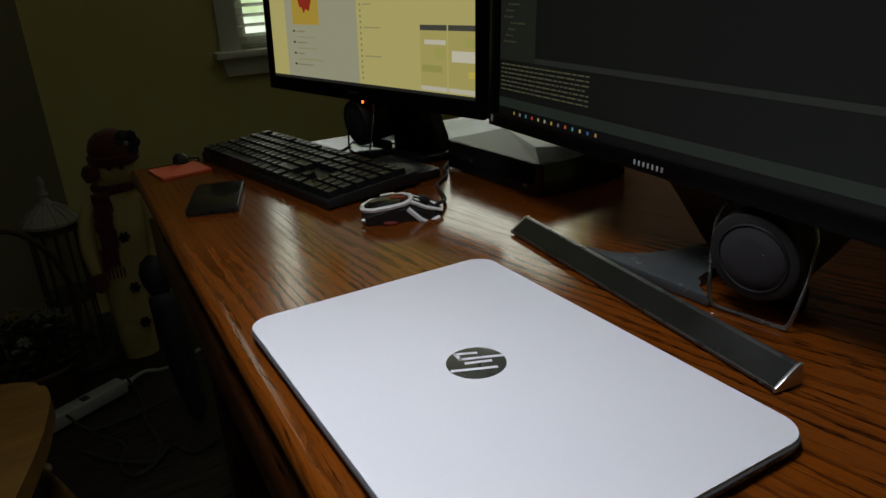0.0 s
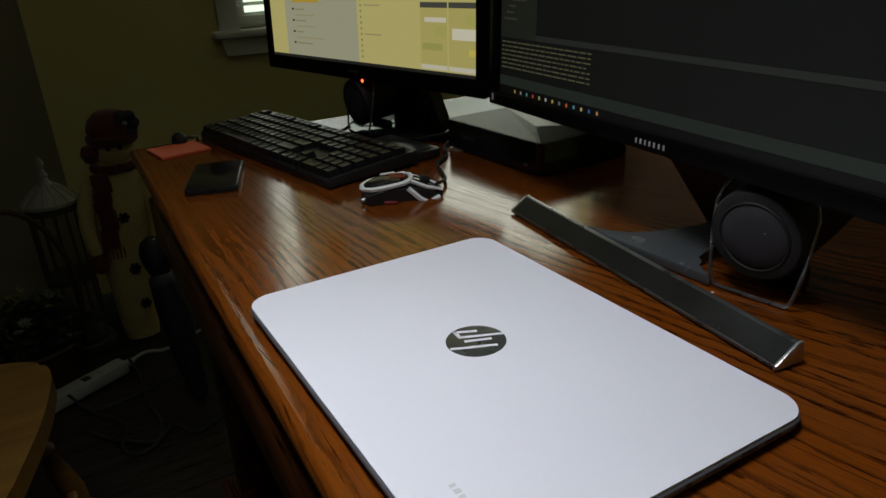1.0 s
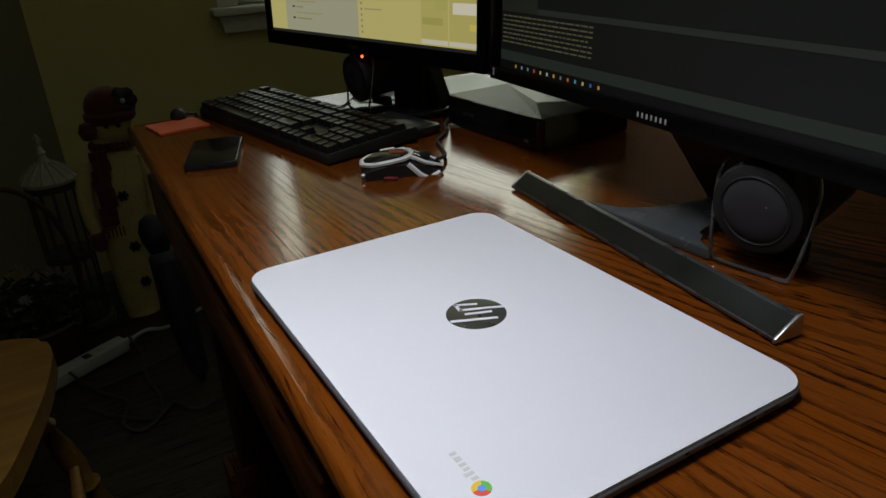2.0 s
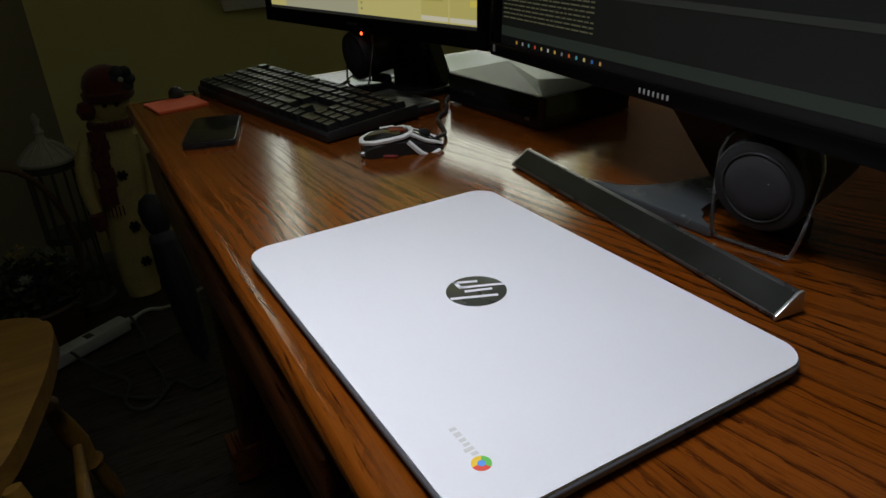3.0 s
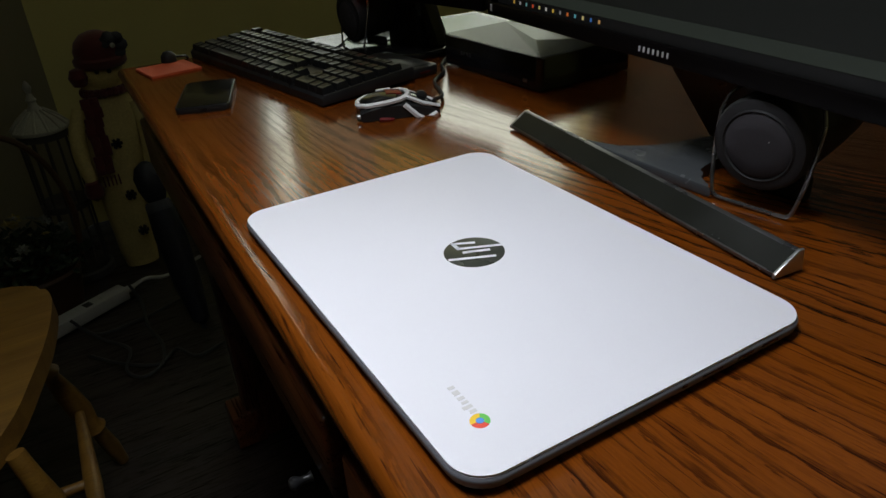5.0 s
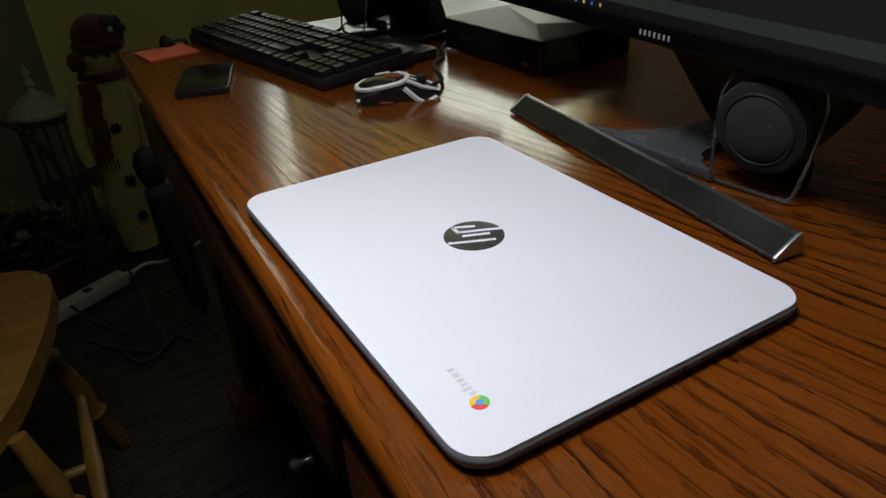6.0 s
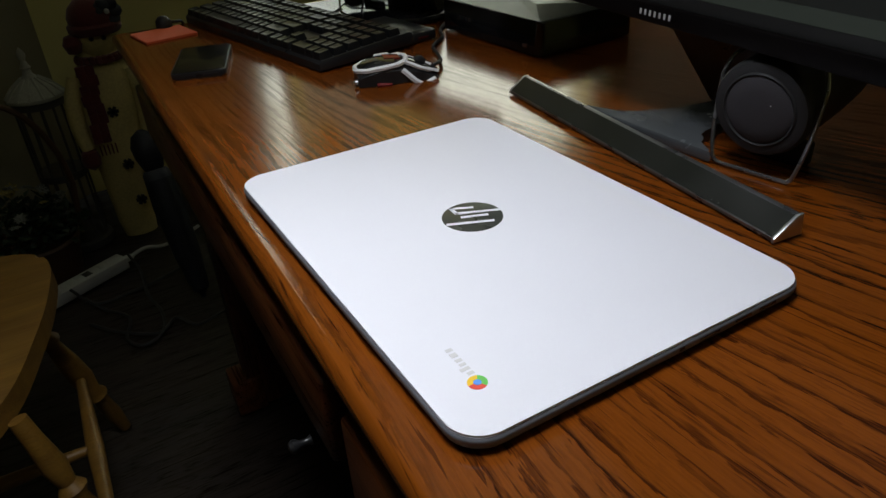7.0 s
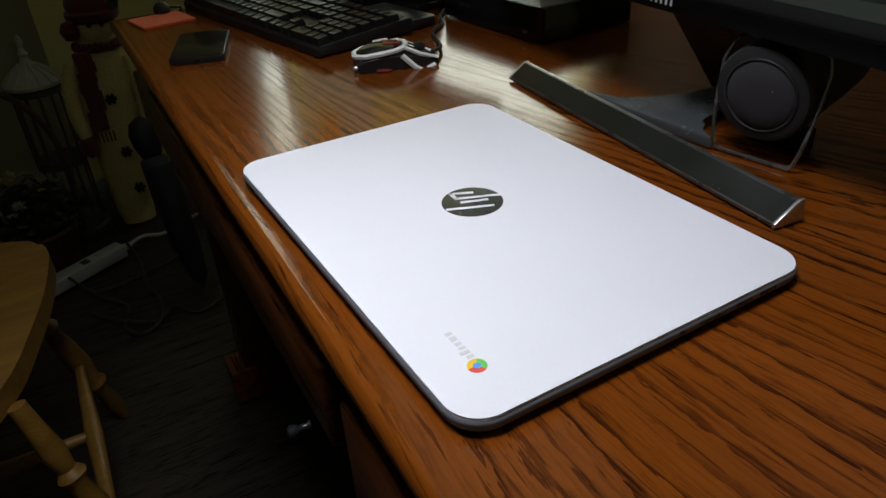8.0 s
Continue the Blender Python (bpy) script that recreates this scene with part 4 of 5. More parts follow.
add_tube(bm, spline([(0.30, 0.93, TOP + 0.003), (0.335, 0.935, TOP + 0.003), (0.39, 0.95, TOP + 0.02), (0.45, 0.90, TOP + 0.016), (0.475, 0.84, TOP + 0.003), (0.50, 0.80, TOP + 0.003), (0.54, 0.77, TOP + 0.003)], 8), 0.0028, 8)
solid("monitor_cable", bm, RUBBER, "black cable looped behind the keyboard", "cable")

# ---- dock between keyboard and router ----
dock = thing("external_drive", "slim black external drive lying behind the keyboard", "drive", pose(0.349, 0.738, TOP, 0, 0, 8.7) @ Matrix.Diagonal((0.58, 1.15, 0.9, 1)))
bm = bmesh.new()
add_prism(bm, round_rect(0.078, 0.112, 0.008, 4), 0.001, 0.016, 0.003)
part("case", bm, BLACK, dock)
bm = bmesh.new()
add_prism(bm, round_rect(0.062, 0.094, 0.006, 4), 0.0155, 0.0168, 0.0006)
part("cover", bm, BLACK, dock)
bm = bmesh.new()
add_box(bm, (-0.004, -0.0562, 0.008), (0.03, 0.001, 0.003))
part("red_label", bm, material("dark_red_print", (0.06, 0.004, 0.004), 0.5), dock, "small red label")

# ---- phone and notes ----
ph = flat_frame((0.026, 0.733, TOP), (0.945, -0.327, 0), (0.327, 0.945, 0))
phone = thing("smartphone", "black smartphone lying face up on the desk", "phone", ph)
bm = bmesh.new()
add_prism(bm, round_rect(0.068, 0.134, 0.007, 5, 0.034, 0.067), 0, 0.0085, 0.002)
part("body", bm, BLACK, phone)
bm = bmesh.new()
add_prism(bm, round_rect(0.065, 0.131, 0.006, 5, 0.034, 0.067), 0.0083, 0.0090, 0.0003)
part("glass", bm, PHONE_GLASS, phone, "dark glossy glass")
for u, w in ((0.020, 0.016), (0.050, 0.016)):
    bm = bmesh.new()
    add_box(bm, (u, -0.0002, 0.0042), (w, 0.0008, 0.002))
    part("speaker_slot", bm, BLACK, phone)
bm = bmesh.new()
add_box(bm, (0.035, -0.0002, 0.0042), (0.008, 0.0008, 0.0028))
part("socket", bm, BLACK_GLOSS, phone)
bm = bmesh.new()
note_m = flat_frame((0.027, 1.035, TOP), (0.011, -0.078, 0), (0.078, 0.011, 0))
for i in range(3):
    s = 0.0006 * math.sin(i * 2.3)
    add_box(bm, (0.0395 + s, 0.0395 - s, 0.0006 + 0.0011 * i), (0.079, 0.079, 0.0009))
solid("note_pad", bm, RED_PAPER, "orange-red paper note pad on the desk", "notepad", m=note_m, smooth=False)

clip = thing("cable_clip", "small black rounded cable clip at the desk edge", "cable clip", pose(0.083, 1.048, TOP))
bm = bmesh.new()
add_lathe(bm, [(0.012, 0), (0.013, 0.004), (0.012, 0.013), (0.007, 0.019), (0, 0.021)], 18)
part("body", bm, BLACK_MATTE, clip)
bm = bmesh.new()
add_tube(bm, spline([(0.008, 0, 0.010), (0.022, 0.003, 0.008), (0.032, 0.016, 0.003), (0.040, 0.022, -0.02)], 5), 0.0022, 8)
part("cable_stub", bm, RUBBER, clip)

# ---- router ----
ro = flat_frame((0.424, 0.501, TOP), (-0.009, 0.204, 0), (-0.137, -0.006, 0))
router = thing("router", "black wedge-topped router box on the desk", "router", ro)
RL, RD, RH = 0.220, 0.160, 0.044
bm = bmesh.new()
foot_r, top_r = round_rect(RL, RD, 0.010, 4, RL / 2, -RD / 2), round_rect(RL - 0.003, RD - 0.003, 0.010, 4, RL / 2, -RD / 2)
low = [bm.verts.new((x, y, 0.003)) for x, y in foot_r]
mid = [bm.verts.new((x, y, RH - 0.002)) for x, y in foot_r]
top = [bm.verts.new((x, y, RH)) for x, y in top_r]
for a, b in ((low, mid), (mid, top)):
    for k in range(len(a)):
        bm.faces.new((a[k], a[(k + 1) % len(a)], b[(k + 1) % len(a)], b[k]))
bm.faces.new(low[::-1])
bm.faces.new(top)
part("case", bm, BLACK_GLOSS, router)
bm = bmesh.new()
apex, crease = bm.verts.new((0.160, -0.070, RH + 0.014)), bm.verts.new((0.052, -0.036, RH + 0.0095))
c00, c10, c11, c01 = [bm.verts.new((x, y, RH + 0.0005)) for x, y in ((0.003, -0.003), (RL - 0.003, -0.003), (RL - 0.003, -RD + 0.003), (0.003, -RD + 0.003))]
for f in ((c00, c10, apex), (c00, apex, crease), (c10, c11, apex), (c11, c01, apex), (c01, crease, apex), (c01, c00, crease)):
    bm.faces.new(f)
bm.faces.new((c01, c11, c10, c00))
part("top_cover", bm, COVER, router, "faceted satin black cover", smooth=False)
for i in range(5):
    bm = bmesh.new()
    add_box(bm, (0.150 + 0.007 * i, 0.0003, 0.024), (0.0045, 0.0008, 0.005))
    part("print_bar", bm, STEEL_DARK, router)
bm = bmesh.new()
add_box(bm, (0.028, 0.0004, 0.012), (0.010, 0.001, 0.004))
part("label_plate", bm, STEEL_DARK, router)
for u in (0.02, RL - 0.02):
    for v in (-0.02, -RD + 0.02):
        bm = bmesh.new()
        add_lathe(bm, [(0.006, 0), (0.006, 0.004)], 10, pose(u, v, 0))
        part("rubber_foot", bm, RUBBER, router)

# ---- sensor bar in front of the near monitor ----
b0, b1 = Vector((0.2745, 0.0515, TOP)), Vector((0.319, 0.417, TOP))
BL = (b1 - b0).length
bar_m = flat_frame(b0, (b1 - b0).cross(Vector((0, 0, 1))), b1 - b0)
bar = thing("sensor_bar", "long dark wedge-shaped sensor bar with silver ends", "sensor bar", bar_m)
SECT = [(0.0, 0.002), (0.0, 0.0045), (0.0180, 0.0175), (0.0220, 0.0175), (0.0235, 0.003)]
to_y = Matrix(((1, 0, 0, 0), (0, 0, 1, 0), (0, 1, 0, 0), (0, 0, 0, 1)))
bm = bmesh.new()
add_prism(bm, SECT, 0.0025, BL - 0.0025, 0, to_y)
part("housing", bm, STEEL_DARK, bar, "dark metal housing")
bm = bmesh.new()
slope = Vector((0.0180, 0.013)).normalized()
nrm = Vector((-slope.y, slope.x))
quad = [Vector(SECT[1]) + slope * 0.001 + nrm * q for q in (0.0, 0.0006)] + [Vector(SECT[2]) - slope * 0.001 + nrm * q for q in (0.0006, 0.0)]
add_prism(bm, [(p.x, p.y) for p in quad], 0.003, BL - 0.003, 0, to_y)
part("window", bm, BAR_GLASS, bar, "black front window")
for y0, y1 in ((0.0, 0.0026), (BL - 0.0026, BL)):
    bm = bmesh.new()
    add_prism(bm, [(-0.0006, 0.0015), (-0.0006, 0.0050), (0.0177, 0.0182), (0.0226, 0.0182), (0.0242, 0.002)], y0, y1, 0.0005, to_y)
    part("end_cap", bm, SILVER, bar, "silver end cap")
for y in (0.03, BL - 0.03):
    bm = bmesh.new()
    add_box(bm, (0.013, y, 0.0013), (0.014, 0.03, 0.0026))
    part("rubber_foot", bm, RUBBER, bar)
for y in (0.055, 0.062, 0.067):
    bm = bmesh.new()
    p = Vector(SECT[1]) + slope * 0.003 + nrm * 0.0007
    add_box(bm, (p.x, y, p.y), (0.0010, 0.0009, 0.0004))
    part("print_bar", bm, STEEL_DARK, bar)


# ---- desk speakers ----
def speaker(m):
    """Round barrel speaker in a wire loop; x across, y away from its listener, origin on the desk below its front."""
    t = thing("desk_speaker", "round black desk speaker in a wire loop stand", "speaker", m, group="pair of desk speakers")
    ax = pose(0, 0, 0.055, -84)  # z becomes y, leaning back a little
    bm = bmesh.new()
    add_lathe(bm, [(0.026, -0.0035), (0.0325, -0.0050), (0.0365, -0.0035), (0.0383, 0.001), (0.0383, 0.006), (0.0372, 0.030), (0.0366, 0.070), (0.035, 0.098), (0.029, 0.114), (0.020, 0.121), (0, 0.123)], 40, ax)
    body = part("body", bm, BLACK_MATTE, t)
    bm = bmesh.new()
    add_lathe(bm, [(0.0268, -0.0045), (0.0282, -0.0058), (0.0292, -0.0050), (0.0296, -0.003), (0.0265, -0.003)], 40, ax)
    part("ring", bm, BLACK_MATTE, t)
    bm = bmesh.new()
    add_lathe(bm, [(0.0270, -0.0030), (0.0266, -0.0046), (0.0242, -0.0062), (0.014, -0.0070), (0, -0.0072)], 40, ax)
    part("grille", bm, CLOTH, t, "dark woven grille")
    bm = bmesh.new()
    side = [(0.024, 0.030, 0.094), (0.034, 0.016, 0.089), (0.0400, 0.011, 0.076), (0.0405, 0.008, 0.062), (0.0385, 0.003, 0.034), (0.0345, -0.001, 0.011), (0.0310, -0.001, 0.0040), (0.024, -0.001, 0.0026)]
    line = spline(side + [(0, -0.001, 0.0026)] + [(-x, y, z) for x, y, z in reversed(side)], 5)
    add_tube(bm, line, 0.0017, 8)
    part("loop_stand", bm, LOOP_STEEL, t, "dark steel wire loop")
    for s in (-1, 1):
        bm = bmesh.new()
        add_lathe(bm, [(0.005, 0), (0.005, 0.008), (0.003, 0.009)], 12, pose(s * 0.018, 0.030, 0.094, 0, 90 * s))
        part("pivot", bm, BLACK, t)
    bm = bmesh.new()
    add_box(bm, (0, 0.045, 0.010), (0.05, 0.012, 0.02), 0.003)
    part("rear_foot", bm, BLACK_MATTE, t)
    bm = bmesh.new()
    add_lathe(bm, [(0.0007, 0), (0.0006, 0.0006), (0, 0.0007)], 8, pose(0.010, -0.0071, 0.061, 90))
    part("fleck", bm, INK_GREY, t)
    return t


right_speaker = speaker(flat_frame((0.352, 0.133, TOP), (0.16, -0.987, 0), (0.987, 0.16, 0)))
copy_thing(right_speaker, flat_frame((0.345, 0.890, TOP), (0.10, -0.99, 0), (0.99, 0.10, 0)))

# ---- window blinds ----
VINYL = material("translucent_white_vinyl", (0.82, 0.82, 0.76), 0.5, vary=0.05, scale=10, fine=300, bump=0.05)
_n, _l = VINYL.node_tree.nodes, VINYL.node_tree.links
_t, _m = _n.new("ShaderNodeBsdfTranslucent"), _n.new("ShaderNodeMixShader")
_t.inputs["Color"].default_value = (0.80, 0.82, 0.72, 1)
_m.inputs[0].default_value = 0.55
_l.new(_n["Principled BSDF"].outputs[0], _m.inputs[1])
_l.new(_t.outputs[0], _m.inputs[2])
_l.new(_m.outputs[0], _n["Material Output"].inputs["Surface"])
blind = thing("window_blind", "white slatted blind lowered over the window", "blind", pose(FAR_WIN[0], WALL_Y, FAR_WIN[2]))
W1, H1 = FAR_WIN[1] - FAR_WIN[0], FAR_WIN[3] - FAR_WIN[2]
n = 34
bm = bmesh.new()
add_box(bm, (0, 0, 0), (W1 - 0.012, 0.024, 0.0012))
slat_mesh = mesh_of("slat", bm, VINYL, smooth=False)
for i in range(n):
    s = new("slat", slat_mesh)
    s.parent = blind
    s.matrix_local = pose(W1 / 2, 0.022, 0.012 + (H1 - 0.05) * i / (n - 1), -28)
bm = bmesh.new()
add_box(bm, (W1 / 2, 0.022, H1 - 0.014), (W1 - 0.006, 0.032, 0.026), 0.003)
part("head_rail", bm, WHITE_PAINT, blind)
for u in (0.12, W1 - 0.12):
    bm = bmesh.new()
    add_tube(bm, [(u, 0.008, 0.006), (u, 0.008, H1 - 0.02)], 0.0012, 6)
    part("cord", bm, WHITE_PAINT, blind)
# bright daylight outside the windows
OUTSIDE = bpy.data.materials.new("daylight_outside")
OUTSIDE.use_nodes = True
_n, _l = OUTSIDE.node_tree.nodes, OUTSIDE.node_tree.links
_t, _r, _c = _n.new("ShaderNodeTexNoise"), _n.new("ShaderNodeValToRGB"), _n.new("ShaderNodeTexCoord")
_t.inputs["Scale"].default_value, _t.inputs["Detail"].default_value = 1.3, 5
_r.color_ramp.elements[0].position, _r.color_ramp.elements[0].color = 0.38, (0.32, 0.42, 0.22, 1)
_r.color_ramp.elements[1].position, _r.color_ramp.elements[1].color = 0.58, (0.92, 0.97, 1.0, 1)
_l.new(_c.outputs["Object"], _t.inputs["Vector"])
_l.new(_t.outputs["Fac"], _r.inputs["Fac"])
_b = _n["Principled BSDF"]
_b.inputs["Base Color"].default_value = (0, 0, 0, 1)
_l.new(_r.outputs["Color"], _b.inputs["Emission Color"])
_b.inputs["Emission Strength"].default_value = 1.8
bm = bmesh.new()
add_box(bm, (1.0, WALL_Y + 1.6, 1.4), (6.0, 0.02, 4.0))
solid("backdrop", bm, OUTSIDE, "bright overcast garden outside the window", "backdrop", "structure", smooth=False)

# ---- stool beside the desk ----
stool = thing("wooden_stool", "honey-coloured wooden stool with saddle seat and turned legs", "stool", pose(0, 0, 0))
half_line = [(-0.42, 1.095), (-0.30, 1.094), (-0.245, 1.080), (-0.208, 1.050), (-0.196, 1.005), (-0.201, 0.94), (-0.214, 0.866), (-0.234, 0.79), (-0.262, 0.70), (-0.298, 0.635), (-0.34, 0.59), (-0.42, 0.56)]
line = spline([(x, y, 0) for x, y in half_line], 4)
outline = [(p.x, p.y) for p in line] + [(-0.84 - p.x, p.y) for p in reversed(line[1:-1])]
bm = bmesh.new()
add_prism(bm, outline[::-1], 0.398, 0.432, 0.008, seg=3)
part("seat", bm, HONEY, stool, "smooth honey-coloured seat")
legs = []
for sx, sy in ((1, 1), (1, -1), (-1, 1), (-1, -1)):
    a = Vector((-0.42 + sx * 0.15, 0.83 + sy * 0.17, 0.405))
    b = Vector((-0.42 + sx * 0.235, 0.83 + sy * 0.245, 0.0))
    d = (b - a)
    prof = [(0.0, 0.012), (0.08, 0.013), (0.2, 0.017), (0.27, 0.012), (0.30, 0.020), (0.33, 0.013), (0.45, 0.019), (0.58, 0.021), (0.68, 0.014), (0.71, 0.021), (0.74, 0.014), (0.88, 0.016), (1.0, 0.011)]
    bm = bmesh.new()
    add_tube(bm, [a + d * s for s, _ in prof], 0.01, 14, radii=[r for _, r in prof])
    part("leg", bm, HONEY, stool, "turned wooden leg")
    legs.append((a, d))
for i, j in ((0, 1), (2, 3), (0, 2)):
    p, q = legs[i][0] + legs[i][1] * 0.56, legs[j][0] + legs[j][1] * 0.56
    if (i, j) == (0, 2):
        p, q = (legs[0][0] + legs[1][0]) / 2 + (legs[0][1] + legs[1][1]) / 2 * 0.56, (legs[2][0] + legs[3][0]) / 2 + (legs[2][1] + legs[3][1]) / 2 * 0.56
    bm = bmesh.new()
    add_tube(bm, [p.lerp(q, s) for s in (0, 0.25, 0.5, 0.75, 1)], 0.01, 12, radii=[0.008, 0.011, 0.014, 0.011, 0.008])
    part("stretcher", bm, HONEY, stool)

# ---- snowman figure ----
bm = bmesh.new()
axis = [(0.000, 0.010), (-0.002, 0.06), (0.004, 0.2), (0.014, 0.35), (0.022, 0.46), (0.028, 0.525), (0.032, 0.56), (0.036, 0.60), (0.042, 0.635)]
widths = [0.046, 0.052, 0.064, 0.078, 0.082, 0.060, 0.052, 0.056, 0.040]
rings = []
for (x, z), w in zip(axis, widths):
    rings.append([bm.verts.new((x + w * math.cos(k * math.pi / 12), 0.6 * w * math.sin(k * math.pi / 12), z)) for k in range(24)])
for a, b in zip(rings, rings[1:]):
    for k in range(24):
        bm.faces.new((a[k], a[(k + 1) % 24], b[(k + 1) % 24], b[k]))
bm.faces.new(rings[0][::-1])
bm.faces.new(rings[-1])
def recolour(count, slot):
    bm.faces.ensure_lookup_table()
    for f in bm.faces[count:]:
        f.material_index = slot
for k in range(2):
    side = -1 if k == 0 else 1
    arm = [(0.022 + side * 0.070, -0.012, 0.50), (0.016 + side * 0.086, -0.026, 0.44), (0.012 + side * 0.088, -0.036, 0.37), (0.010 + side * 0.080, -0.044, 0.31)]
    add_tube(bm, spline(arm, 4), 0.02, 10, radii=[0.018 + 0.004 * math.sin(i * 0.26) for i in range(13)])
add_lathe(bm, [(0, -0.040), (0.034, -0.034), (0.050, -0.012), (0.053, 0.010), (0.044, 0.034), (0, 0.046)], 20, pose(0.034, -0.008, 0.583) @ Matrix.Diagonal((1, 0.8, 1, 1)))
c = len(bm.faces)
add_lathe(bm, [(0.040, 0.606), (0.060, 0.604), (0.067, 0.612), (0.068, 0.626), (0.061, 0.632), (0.062, 0.648), (0.054, 0.670), (0.036, 0.688), (0.015, 0.696), (0, 0.697)], 24, pose(0.040, -0.004, 0))
add_lathe(bm, [(0, -0.028), (0.017, -0.022), (0.025, 0.0), (0.017, 0.02), (0, 0.026)], 14, pose(-0.026, -0.03, 0.588))
for k in range(22):
    t = math.pi * 2 * k / 22
    add_lathe(bm, [(0, -0.013), (0.009, -0.009), (0.0115, 0), (0.009, 0.009), (0, 0.013)], 8, pose(0.030 + 0.054 * math.cos(t), 0.040 * math.sin(t) - 0.004, 0.540, 10, 0, math.degrees(t)))
for dx in (-0.030, -0.008):
    for k in range(8):
        add_box(bm, (dx - 0.0012 * k + 0.004 * math.sin(k * 1.7), -0.058 - 0.001 * k, 0.522 - 0.026 * k), (0.024, 0.011, 0.030), 0.004)
for k in range(5):
    add_box(bm, (-0.042 + 0.010 * k, -0.066, 0.305), (0.004, 0.004, 0.03), 0.001)
add_lathe(bm, [(0, -0.036), (0.026, -0.02), (0.030, 0.0), (0.024, 0.022), (0, 0.032)], 14, pose(0.086, -0.05, 0.275))
add_lathe(bm, [(0, -0.036), (0.022, -0.02), (0.026, 0.0), (0.02, 0.022), (0, 0.032)], 14, pose(-0.072, -0.05, 0.285))
recolour(c, 1)
c = len(bm.faces)
for x, z in ((0.018, 0.40), (0.016, 0.245), (0.022, 0.13), (0.02, 0.598), (0.05, 0.596)):
    r = 0.015 if z < 0.5 else 0.006
    y = -0.6 * 0.07 - 0.006 if z < 0.5 else -0.050
    for k in range(3):
        add_box(bm, (x, y, z), (r * 2, 0.01, r * 0.55), 0, Matrix.Translation((x, y, z)) @ pose(0, 0, 0, 0, 60 * k) @ Matrix.Translation((-x, -y, -z)))
recolour(c, 2)
c = len(bm.faces)
for k in range(7):
    t = k * 0.9
    add_lathe(bm, [(0, -0.006), (0.014, -0.003), (0.017, 0.0), (0.012, 0.004), (0, 0.005)], 9, pose(0.075 + 0.022 * math.cos(t), -0.050 - 0.004 * math.sin(t), 0.660 + 0.022 * math.sin(t), 70 + 20 * math.sin(t * 2), 20 * math.cos(t), 0))
recolour(c, 3)
c = len(bm.faces)
add_lathe(bm, [(0, -0.005), (0.006, -0.003), (0.007, 0.0), (0, 0.005)], 9, pose(0.074, -0.066, 0.662, 80))
recolour(c, 4)
snow = solid("snowman_figure", bm, CREAM, "tall cream wooden snowman with maroon hat and scarf", "figure", m=pose(0.005, 1.93, 0, 0, 0, 0))
snow.data.materials.append(MAROON)
snow.data.materials.append(COAL)
snow.data.materials.append(NAVY)
snow.data.materials.append(AGED_WHITE_DIMMED)

# ---- lantern ----
# base, hoops and posts of the lantern take a dark colour instead of shade
DIM_CAGE = material("dimmed_cage_paint", (0.045, 0.044, 0.04), 0.6, vary=0.2, scale=25, fine=300, bump=0.2)
GREY_CLOTH = material("grey_strap_cloth", (0.05, 0.053, 0.065), 0.85, vary=0.2, scale=40, fine=600, bump=0.3)
lantern = thing("garden_lantern", "aged white domed lantern, paint and posts darkened for shade", "lantern", pose(-0.146, 1.985, 0))
bm = bmesh.new()
add_lathe(bm, [(0.075, 0), (0.075, 0.02), (0.066, 0.026), (0.064, 0.04)], 28)
part("base", bm, DIM_CAGE, lantern)
for z in (0.22, 0.43):
    bm = bmesh.new()
    add_lathe(bm, [(0.058, z), (0.066, z), (0.066, z + 0.02), (0.058, z + 0.02)], 28)
    part("hoop", bm, DIM_CAGE, lantern)
bm = bmesh.new()
add_tube(bm, [(0, 0, 0.03), (0, 0, 0.45)], 0.0035, 6)
post_mesh = mesh_of("post", bm, DIM_CAGE)
for k in range(12):
    p = new("post", post_mesh)
    p.parent = lantern
    p.matrix_local = pose(0.062 * math.cos(k * math.pi / 6), 0.062 * math.sin(k * math.pi / 6), 0)
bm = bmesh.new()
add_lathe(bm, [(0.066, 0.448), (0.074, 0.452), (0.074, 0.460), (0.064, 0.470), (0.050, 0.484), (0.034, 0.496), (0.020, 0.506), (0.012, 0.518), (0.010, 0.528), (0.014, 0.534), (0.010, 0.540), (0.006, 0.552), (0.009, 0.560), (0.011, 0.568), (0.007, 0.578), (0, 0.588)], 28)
dome = part("dome_lid", bm, AGED_WHITE_DIMMED, lantern)
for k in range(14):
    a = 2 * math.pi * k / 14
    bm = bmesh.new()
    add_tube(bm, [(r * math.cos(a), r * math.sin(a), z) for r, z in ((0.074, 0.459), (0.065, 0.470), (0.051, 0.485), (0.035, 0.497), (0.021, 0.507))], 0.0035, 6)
    part("rib", bm, AGED_WHITE_DIMMED, dome)

# ---- flower basket ----
basket = thing("flower_basket", "brown basket with arched handle, full of white flowers", "basket", pose(-0.272, 1.82, 0))
bm = bmesh.new()
add_lathe(bm, [(0.085, 0.0), (0.095, 0.005), (0.115, 0.115), (0.121, 0.122), (0.116, 0.13), (0.107, 0.122), (0.085, 0.02), (0, 0.02)], 32)
part("bowl", bm, WICKER, basket)
bm = bmesh.new()
add_tube(bm, [(0.140 * math.cos(t), 0.02 * math.cos(t), 0.24 + 0.26 * math.sin(t)) for t in [math.pi * k / 24 for k in range(25)]], 0.008, 8)
part("handle", bm, WICKER, basket, "arched cane handle")
for s in (-1, 1):
    bm = bmesh.new()
    add_tube(bm, [(s * 0.120, s * 0.02, 0.10), (s * 0.140, s * 0.02, 0.245)], 0.008, 8)
    part("upright", bm, WICKER, basket)
rnd = random.Random(11)
bm = bmesh.new()
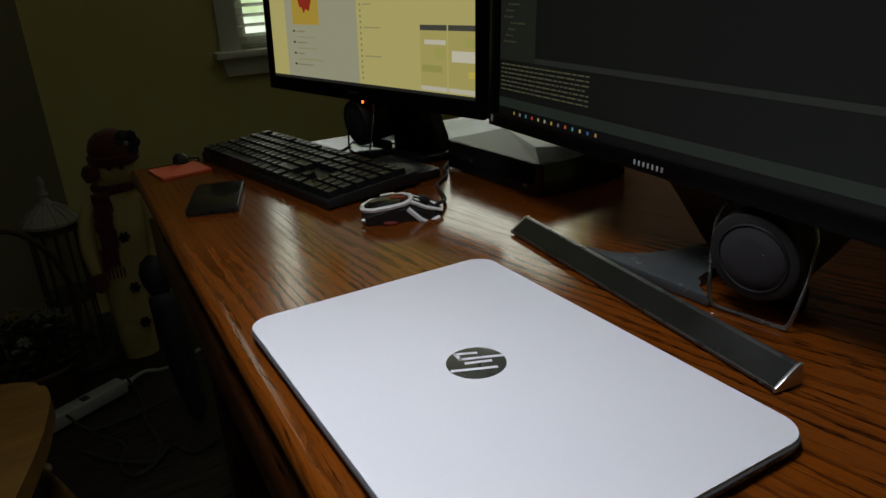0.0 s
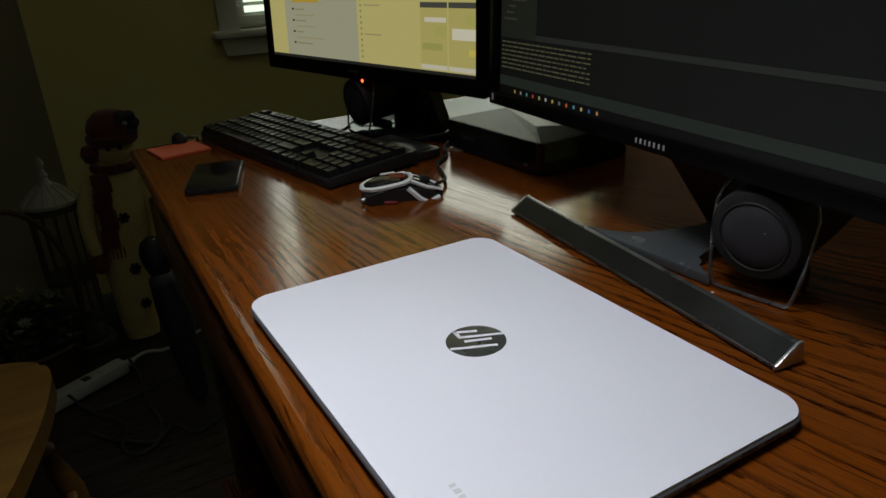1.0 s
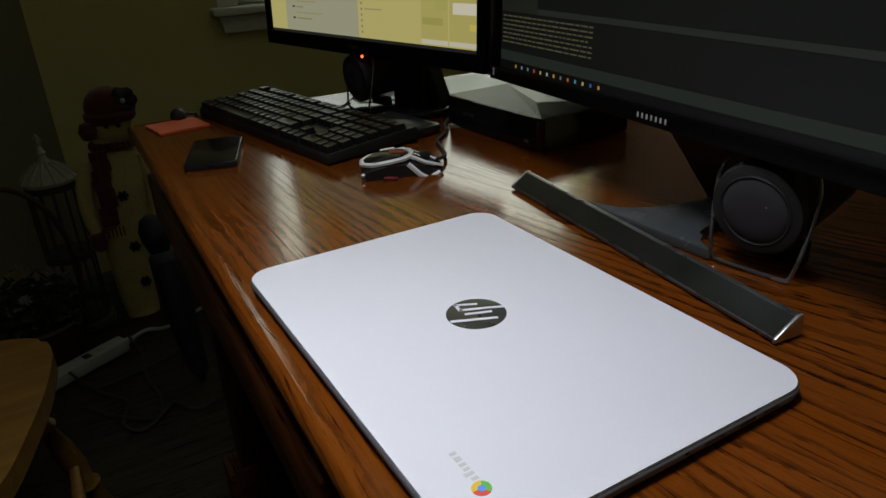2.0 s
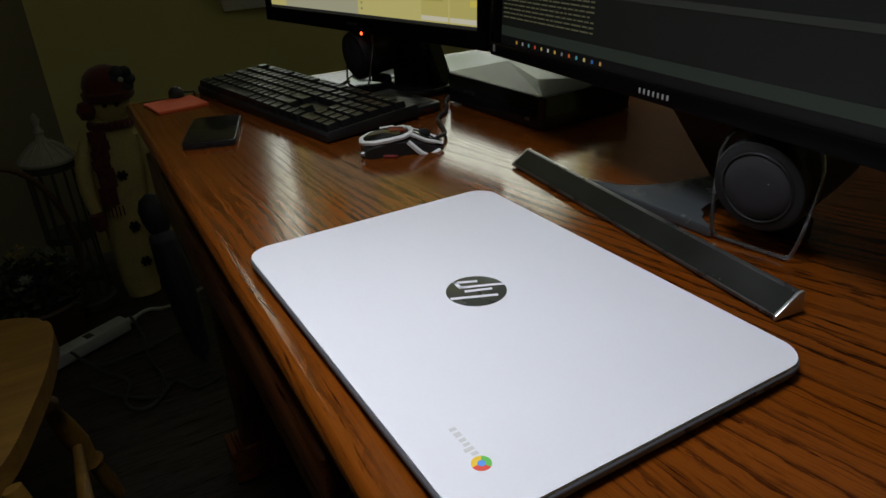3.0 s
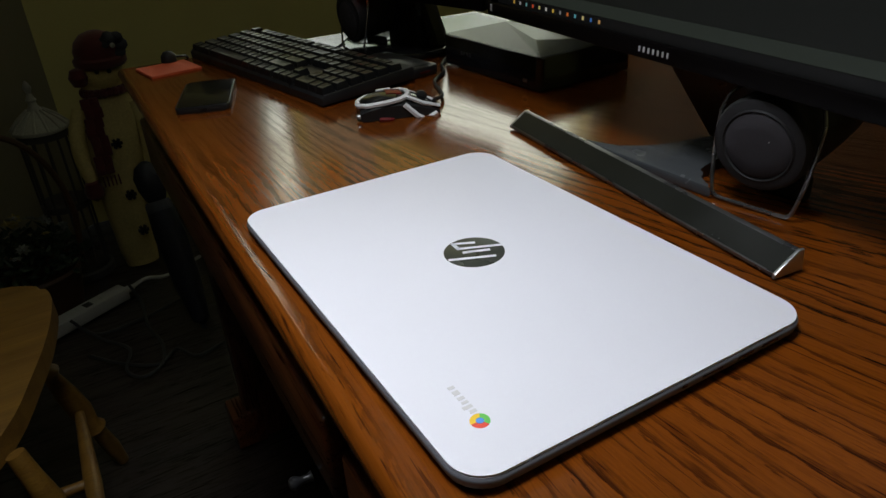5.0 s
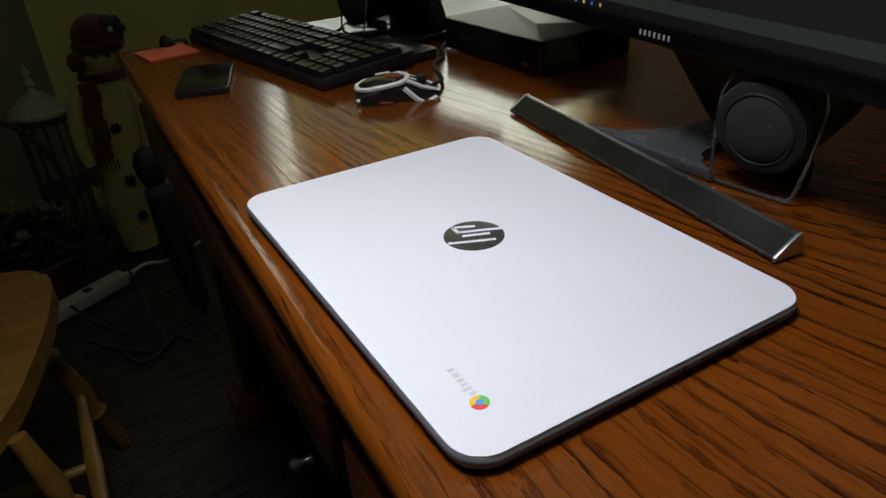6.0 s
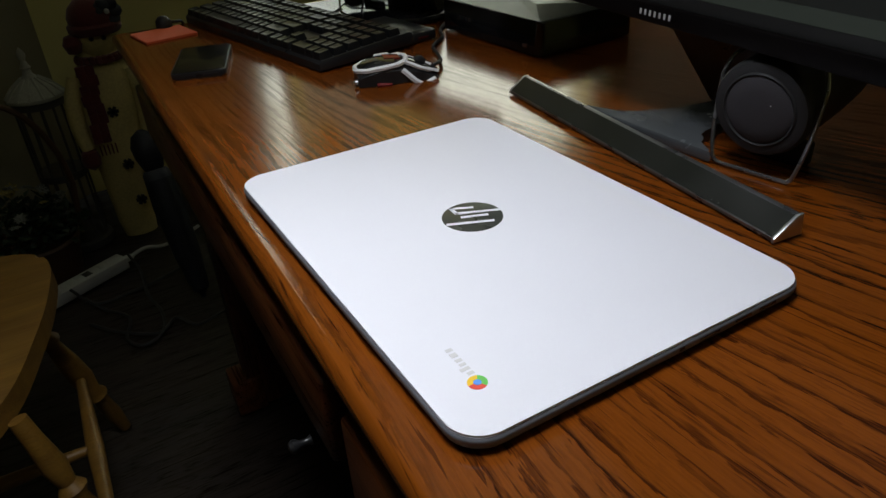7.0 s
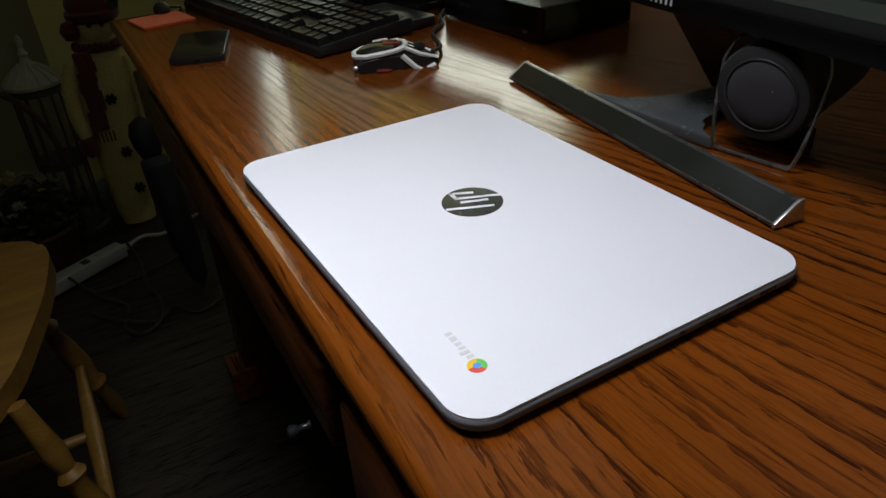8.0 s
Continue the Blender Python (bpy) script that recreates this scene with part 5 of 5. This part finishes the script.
for i in range(420):
    a, r = rnd.uniform(0, 6.283), 0.135 * math.sqrt(rnd.random())
    z = 0.125 + 0.12 * (1 - (r / 0.17) ** 2) * rnd.uniform(0.3, 1.0)
    m = pose(r * math.cos(a), r * math.sin(a), z, rnd.uniform(-70, 70), rnd.uniform(-70, 70), rnd.uniform(0, 360))
    w, h = rnd.uniform(0.006, 0.012), rnd.uniform(0.02, 0.04)
    vs = [bm.verts.new(m @ Vector(p)) for p in ((0, 0, 0), (w, h * 0.4, 0.004), (0, h, 0), (-w, h * 0.4, 0.004), (0, h * 0.4, -0.001))]
    for k in range(4):
        bm.faces.new((vs[k], vs[(k + 1) % 4], vs[4]))
part("leaves", bm, LEAF, basket, "dark green leaves", smooth=False)
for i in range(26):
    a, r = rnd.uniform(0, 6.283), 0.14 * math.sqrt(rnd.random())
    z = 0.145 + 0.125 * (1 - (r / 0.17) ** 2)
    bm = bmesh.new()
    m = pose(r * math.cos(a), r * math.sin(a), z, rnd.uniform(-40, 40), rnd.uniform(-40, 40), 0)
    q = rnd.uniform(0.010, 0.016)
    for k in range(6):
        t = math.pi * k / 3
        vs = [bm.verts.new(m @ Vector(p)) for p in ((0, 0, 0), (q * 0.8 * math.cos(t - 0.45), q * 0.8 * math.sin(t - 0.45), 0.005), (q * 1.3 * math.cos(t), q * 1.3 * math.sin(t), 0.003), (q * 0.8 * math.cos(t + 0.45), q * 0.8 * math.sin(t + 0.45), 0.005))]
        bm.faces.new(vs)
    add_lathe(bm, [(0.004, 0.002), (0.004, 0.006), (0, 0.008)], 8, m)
    part("flower", bm, PETAL_YELLOW if i % 6 == 0 else PETAL, basket, "pale yellow flower, colour dimmed for shade" if i % 6 == 0 else "white flower, colour dimmed for shade", smooth=False)

# ---- umbrella by the desk's end ----
umb = thing("umbrella", "closed dark blue umbrella leaning beside the desk", "umbrella", pose(0, 0, 0))
a, b = Vector((0.075, 1.46, 0.0)), Vector((0.052, 1.60, 0.40))
d = b - a
bm = bmesh.new()
add_tube(bm, [a + d * s for s in (0, 0.03, 0.06, 0.3, 0.6, 0.78, 0.80)], 0.02, 16, radii=[0.006, 0.008, 0.022, 0.034, 0.038, 0.033, 0.018])
part("canopy", bm, NAVY, umb, "furled navy canopy")
bm = bmesh.new()
add_tube(bm, [a + d * s for s in (0.70, 0.72, 0.80, 0.82)], 0.03, 16, radii=[0.028, 0.034, 0.033, 0.028])
part("band", bm, GREY_CLOTH, umb, "grey fastening band")
bm = bmesh.new()
add_tube(bm, [a + d * s for s in (0.80, 0.84, 0.90, 0.97, 1.03, 1.06)], 0.03, 16, radii=[0.018, 0.026, 0.034, 0.036, 0.026, 0.006])
part("handle", bm, NAVY, umb, "rounded dark navy handle")

# ---- power strip and cables on the floor ----
s0, s1 = Vector((-0.285, 1.645, 0)), Vector((-0.075, 1.752, 0))
strip_m = flat_frame(s0, s1 - s0, (-(s1 - s0).y, (s1 - s0).x, 0))
SL = (s1 - s0).length
pstrip = thing("power_strip", "off-white power strip lying on the floor, colour dimmed for shade", "power strip", strip_m)
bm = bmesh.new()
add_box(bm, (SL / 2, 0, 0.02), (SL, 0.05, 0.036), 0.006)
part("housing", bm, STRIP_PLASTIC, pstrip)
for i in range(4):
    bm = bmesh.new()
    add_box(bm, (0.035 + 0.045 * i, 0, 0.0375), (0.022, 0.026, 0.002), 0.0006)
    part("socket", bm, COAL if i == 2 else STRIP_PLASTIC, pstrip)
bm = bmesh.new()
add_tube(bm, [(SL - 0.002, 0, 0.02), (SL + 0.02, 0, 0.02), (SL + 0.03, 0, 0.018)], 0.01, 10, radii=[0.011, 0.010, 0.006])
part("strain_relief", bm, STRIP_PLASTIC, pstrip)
bm = bmesh.new()
add_tube(bm, spline([strip_m @ Vector((SL + 0.02, 0, 0.02)), (-0.01, 1.79, 0.02), (0.05, 1.80, 0.006), (0.16, 1.86, 0.006)], 8), 0.0055, 8)
solid("strip_cable", bm, STRIP_PLASTIC, "off-white cable of the power strip, colour dimmed for shade", "cable")
for i, pts in enumerate(([(-0.06, 1.73, 0.045), (-0.045, 1.66, 0.02), (-0.05, 1.55, 0.006), (-0.035, 1.45, 0.005), (-0.05, 1.36, 0.005), (-0.1, 1.33, 0.005), (-0.13, 1.38, 0.005), (-0.11, 1.47, 0.005), (-0.16, 1.55, 0.006), (-0.2, 1.6, 0.03)],
                         [(-0.22, 1.62, 0.05), (-0.17, 1.58, 0.01), (-0.05, 1.60, 0.005), (0.03, 1.63, 0.005), (0.12, 1.66, 0.005)],
                         [(-0.20, 1.50, 0.005), (-0.14, 1.42, 0.005), (-0.06, 1.36, 0.005), (-0.01, 1.40, 0.005), (0.03, 1.34, 0.005), (0.1, 1.36, 0.005)])):
    bm = bmesh.new()
    add_tube(bm, spline(pts, 8), 0.004, 8)
    solid("floor_cable", bm, RUBBER, "black cable tangled on the floor", "cable", group="cables on the floor")
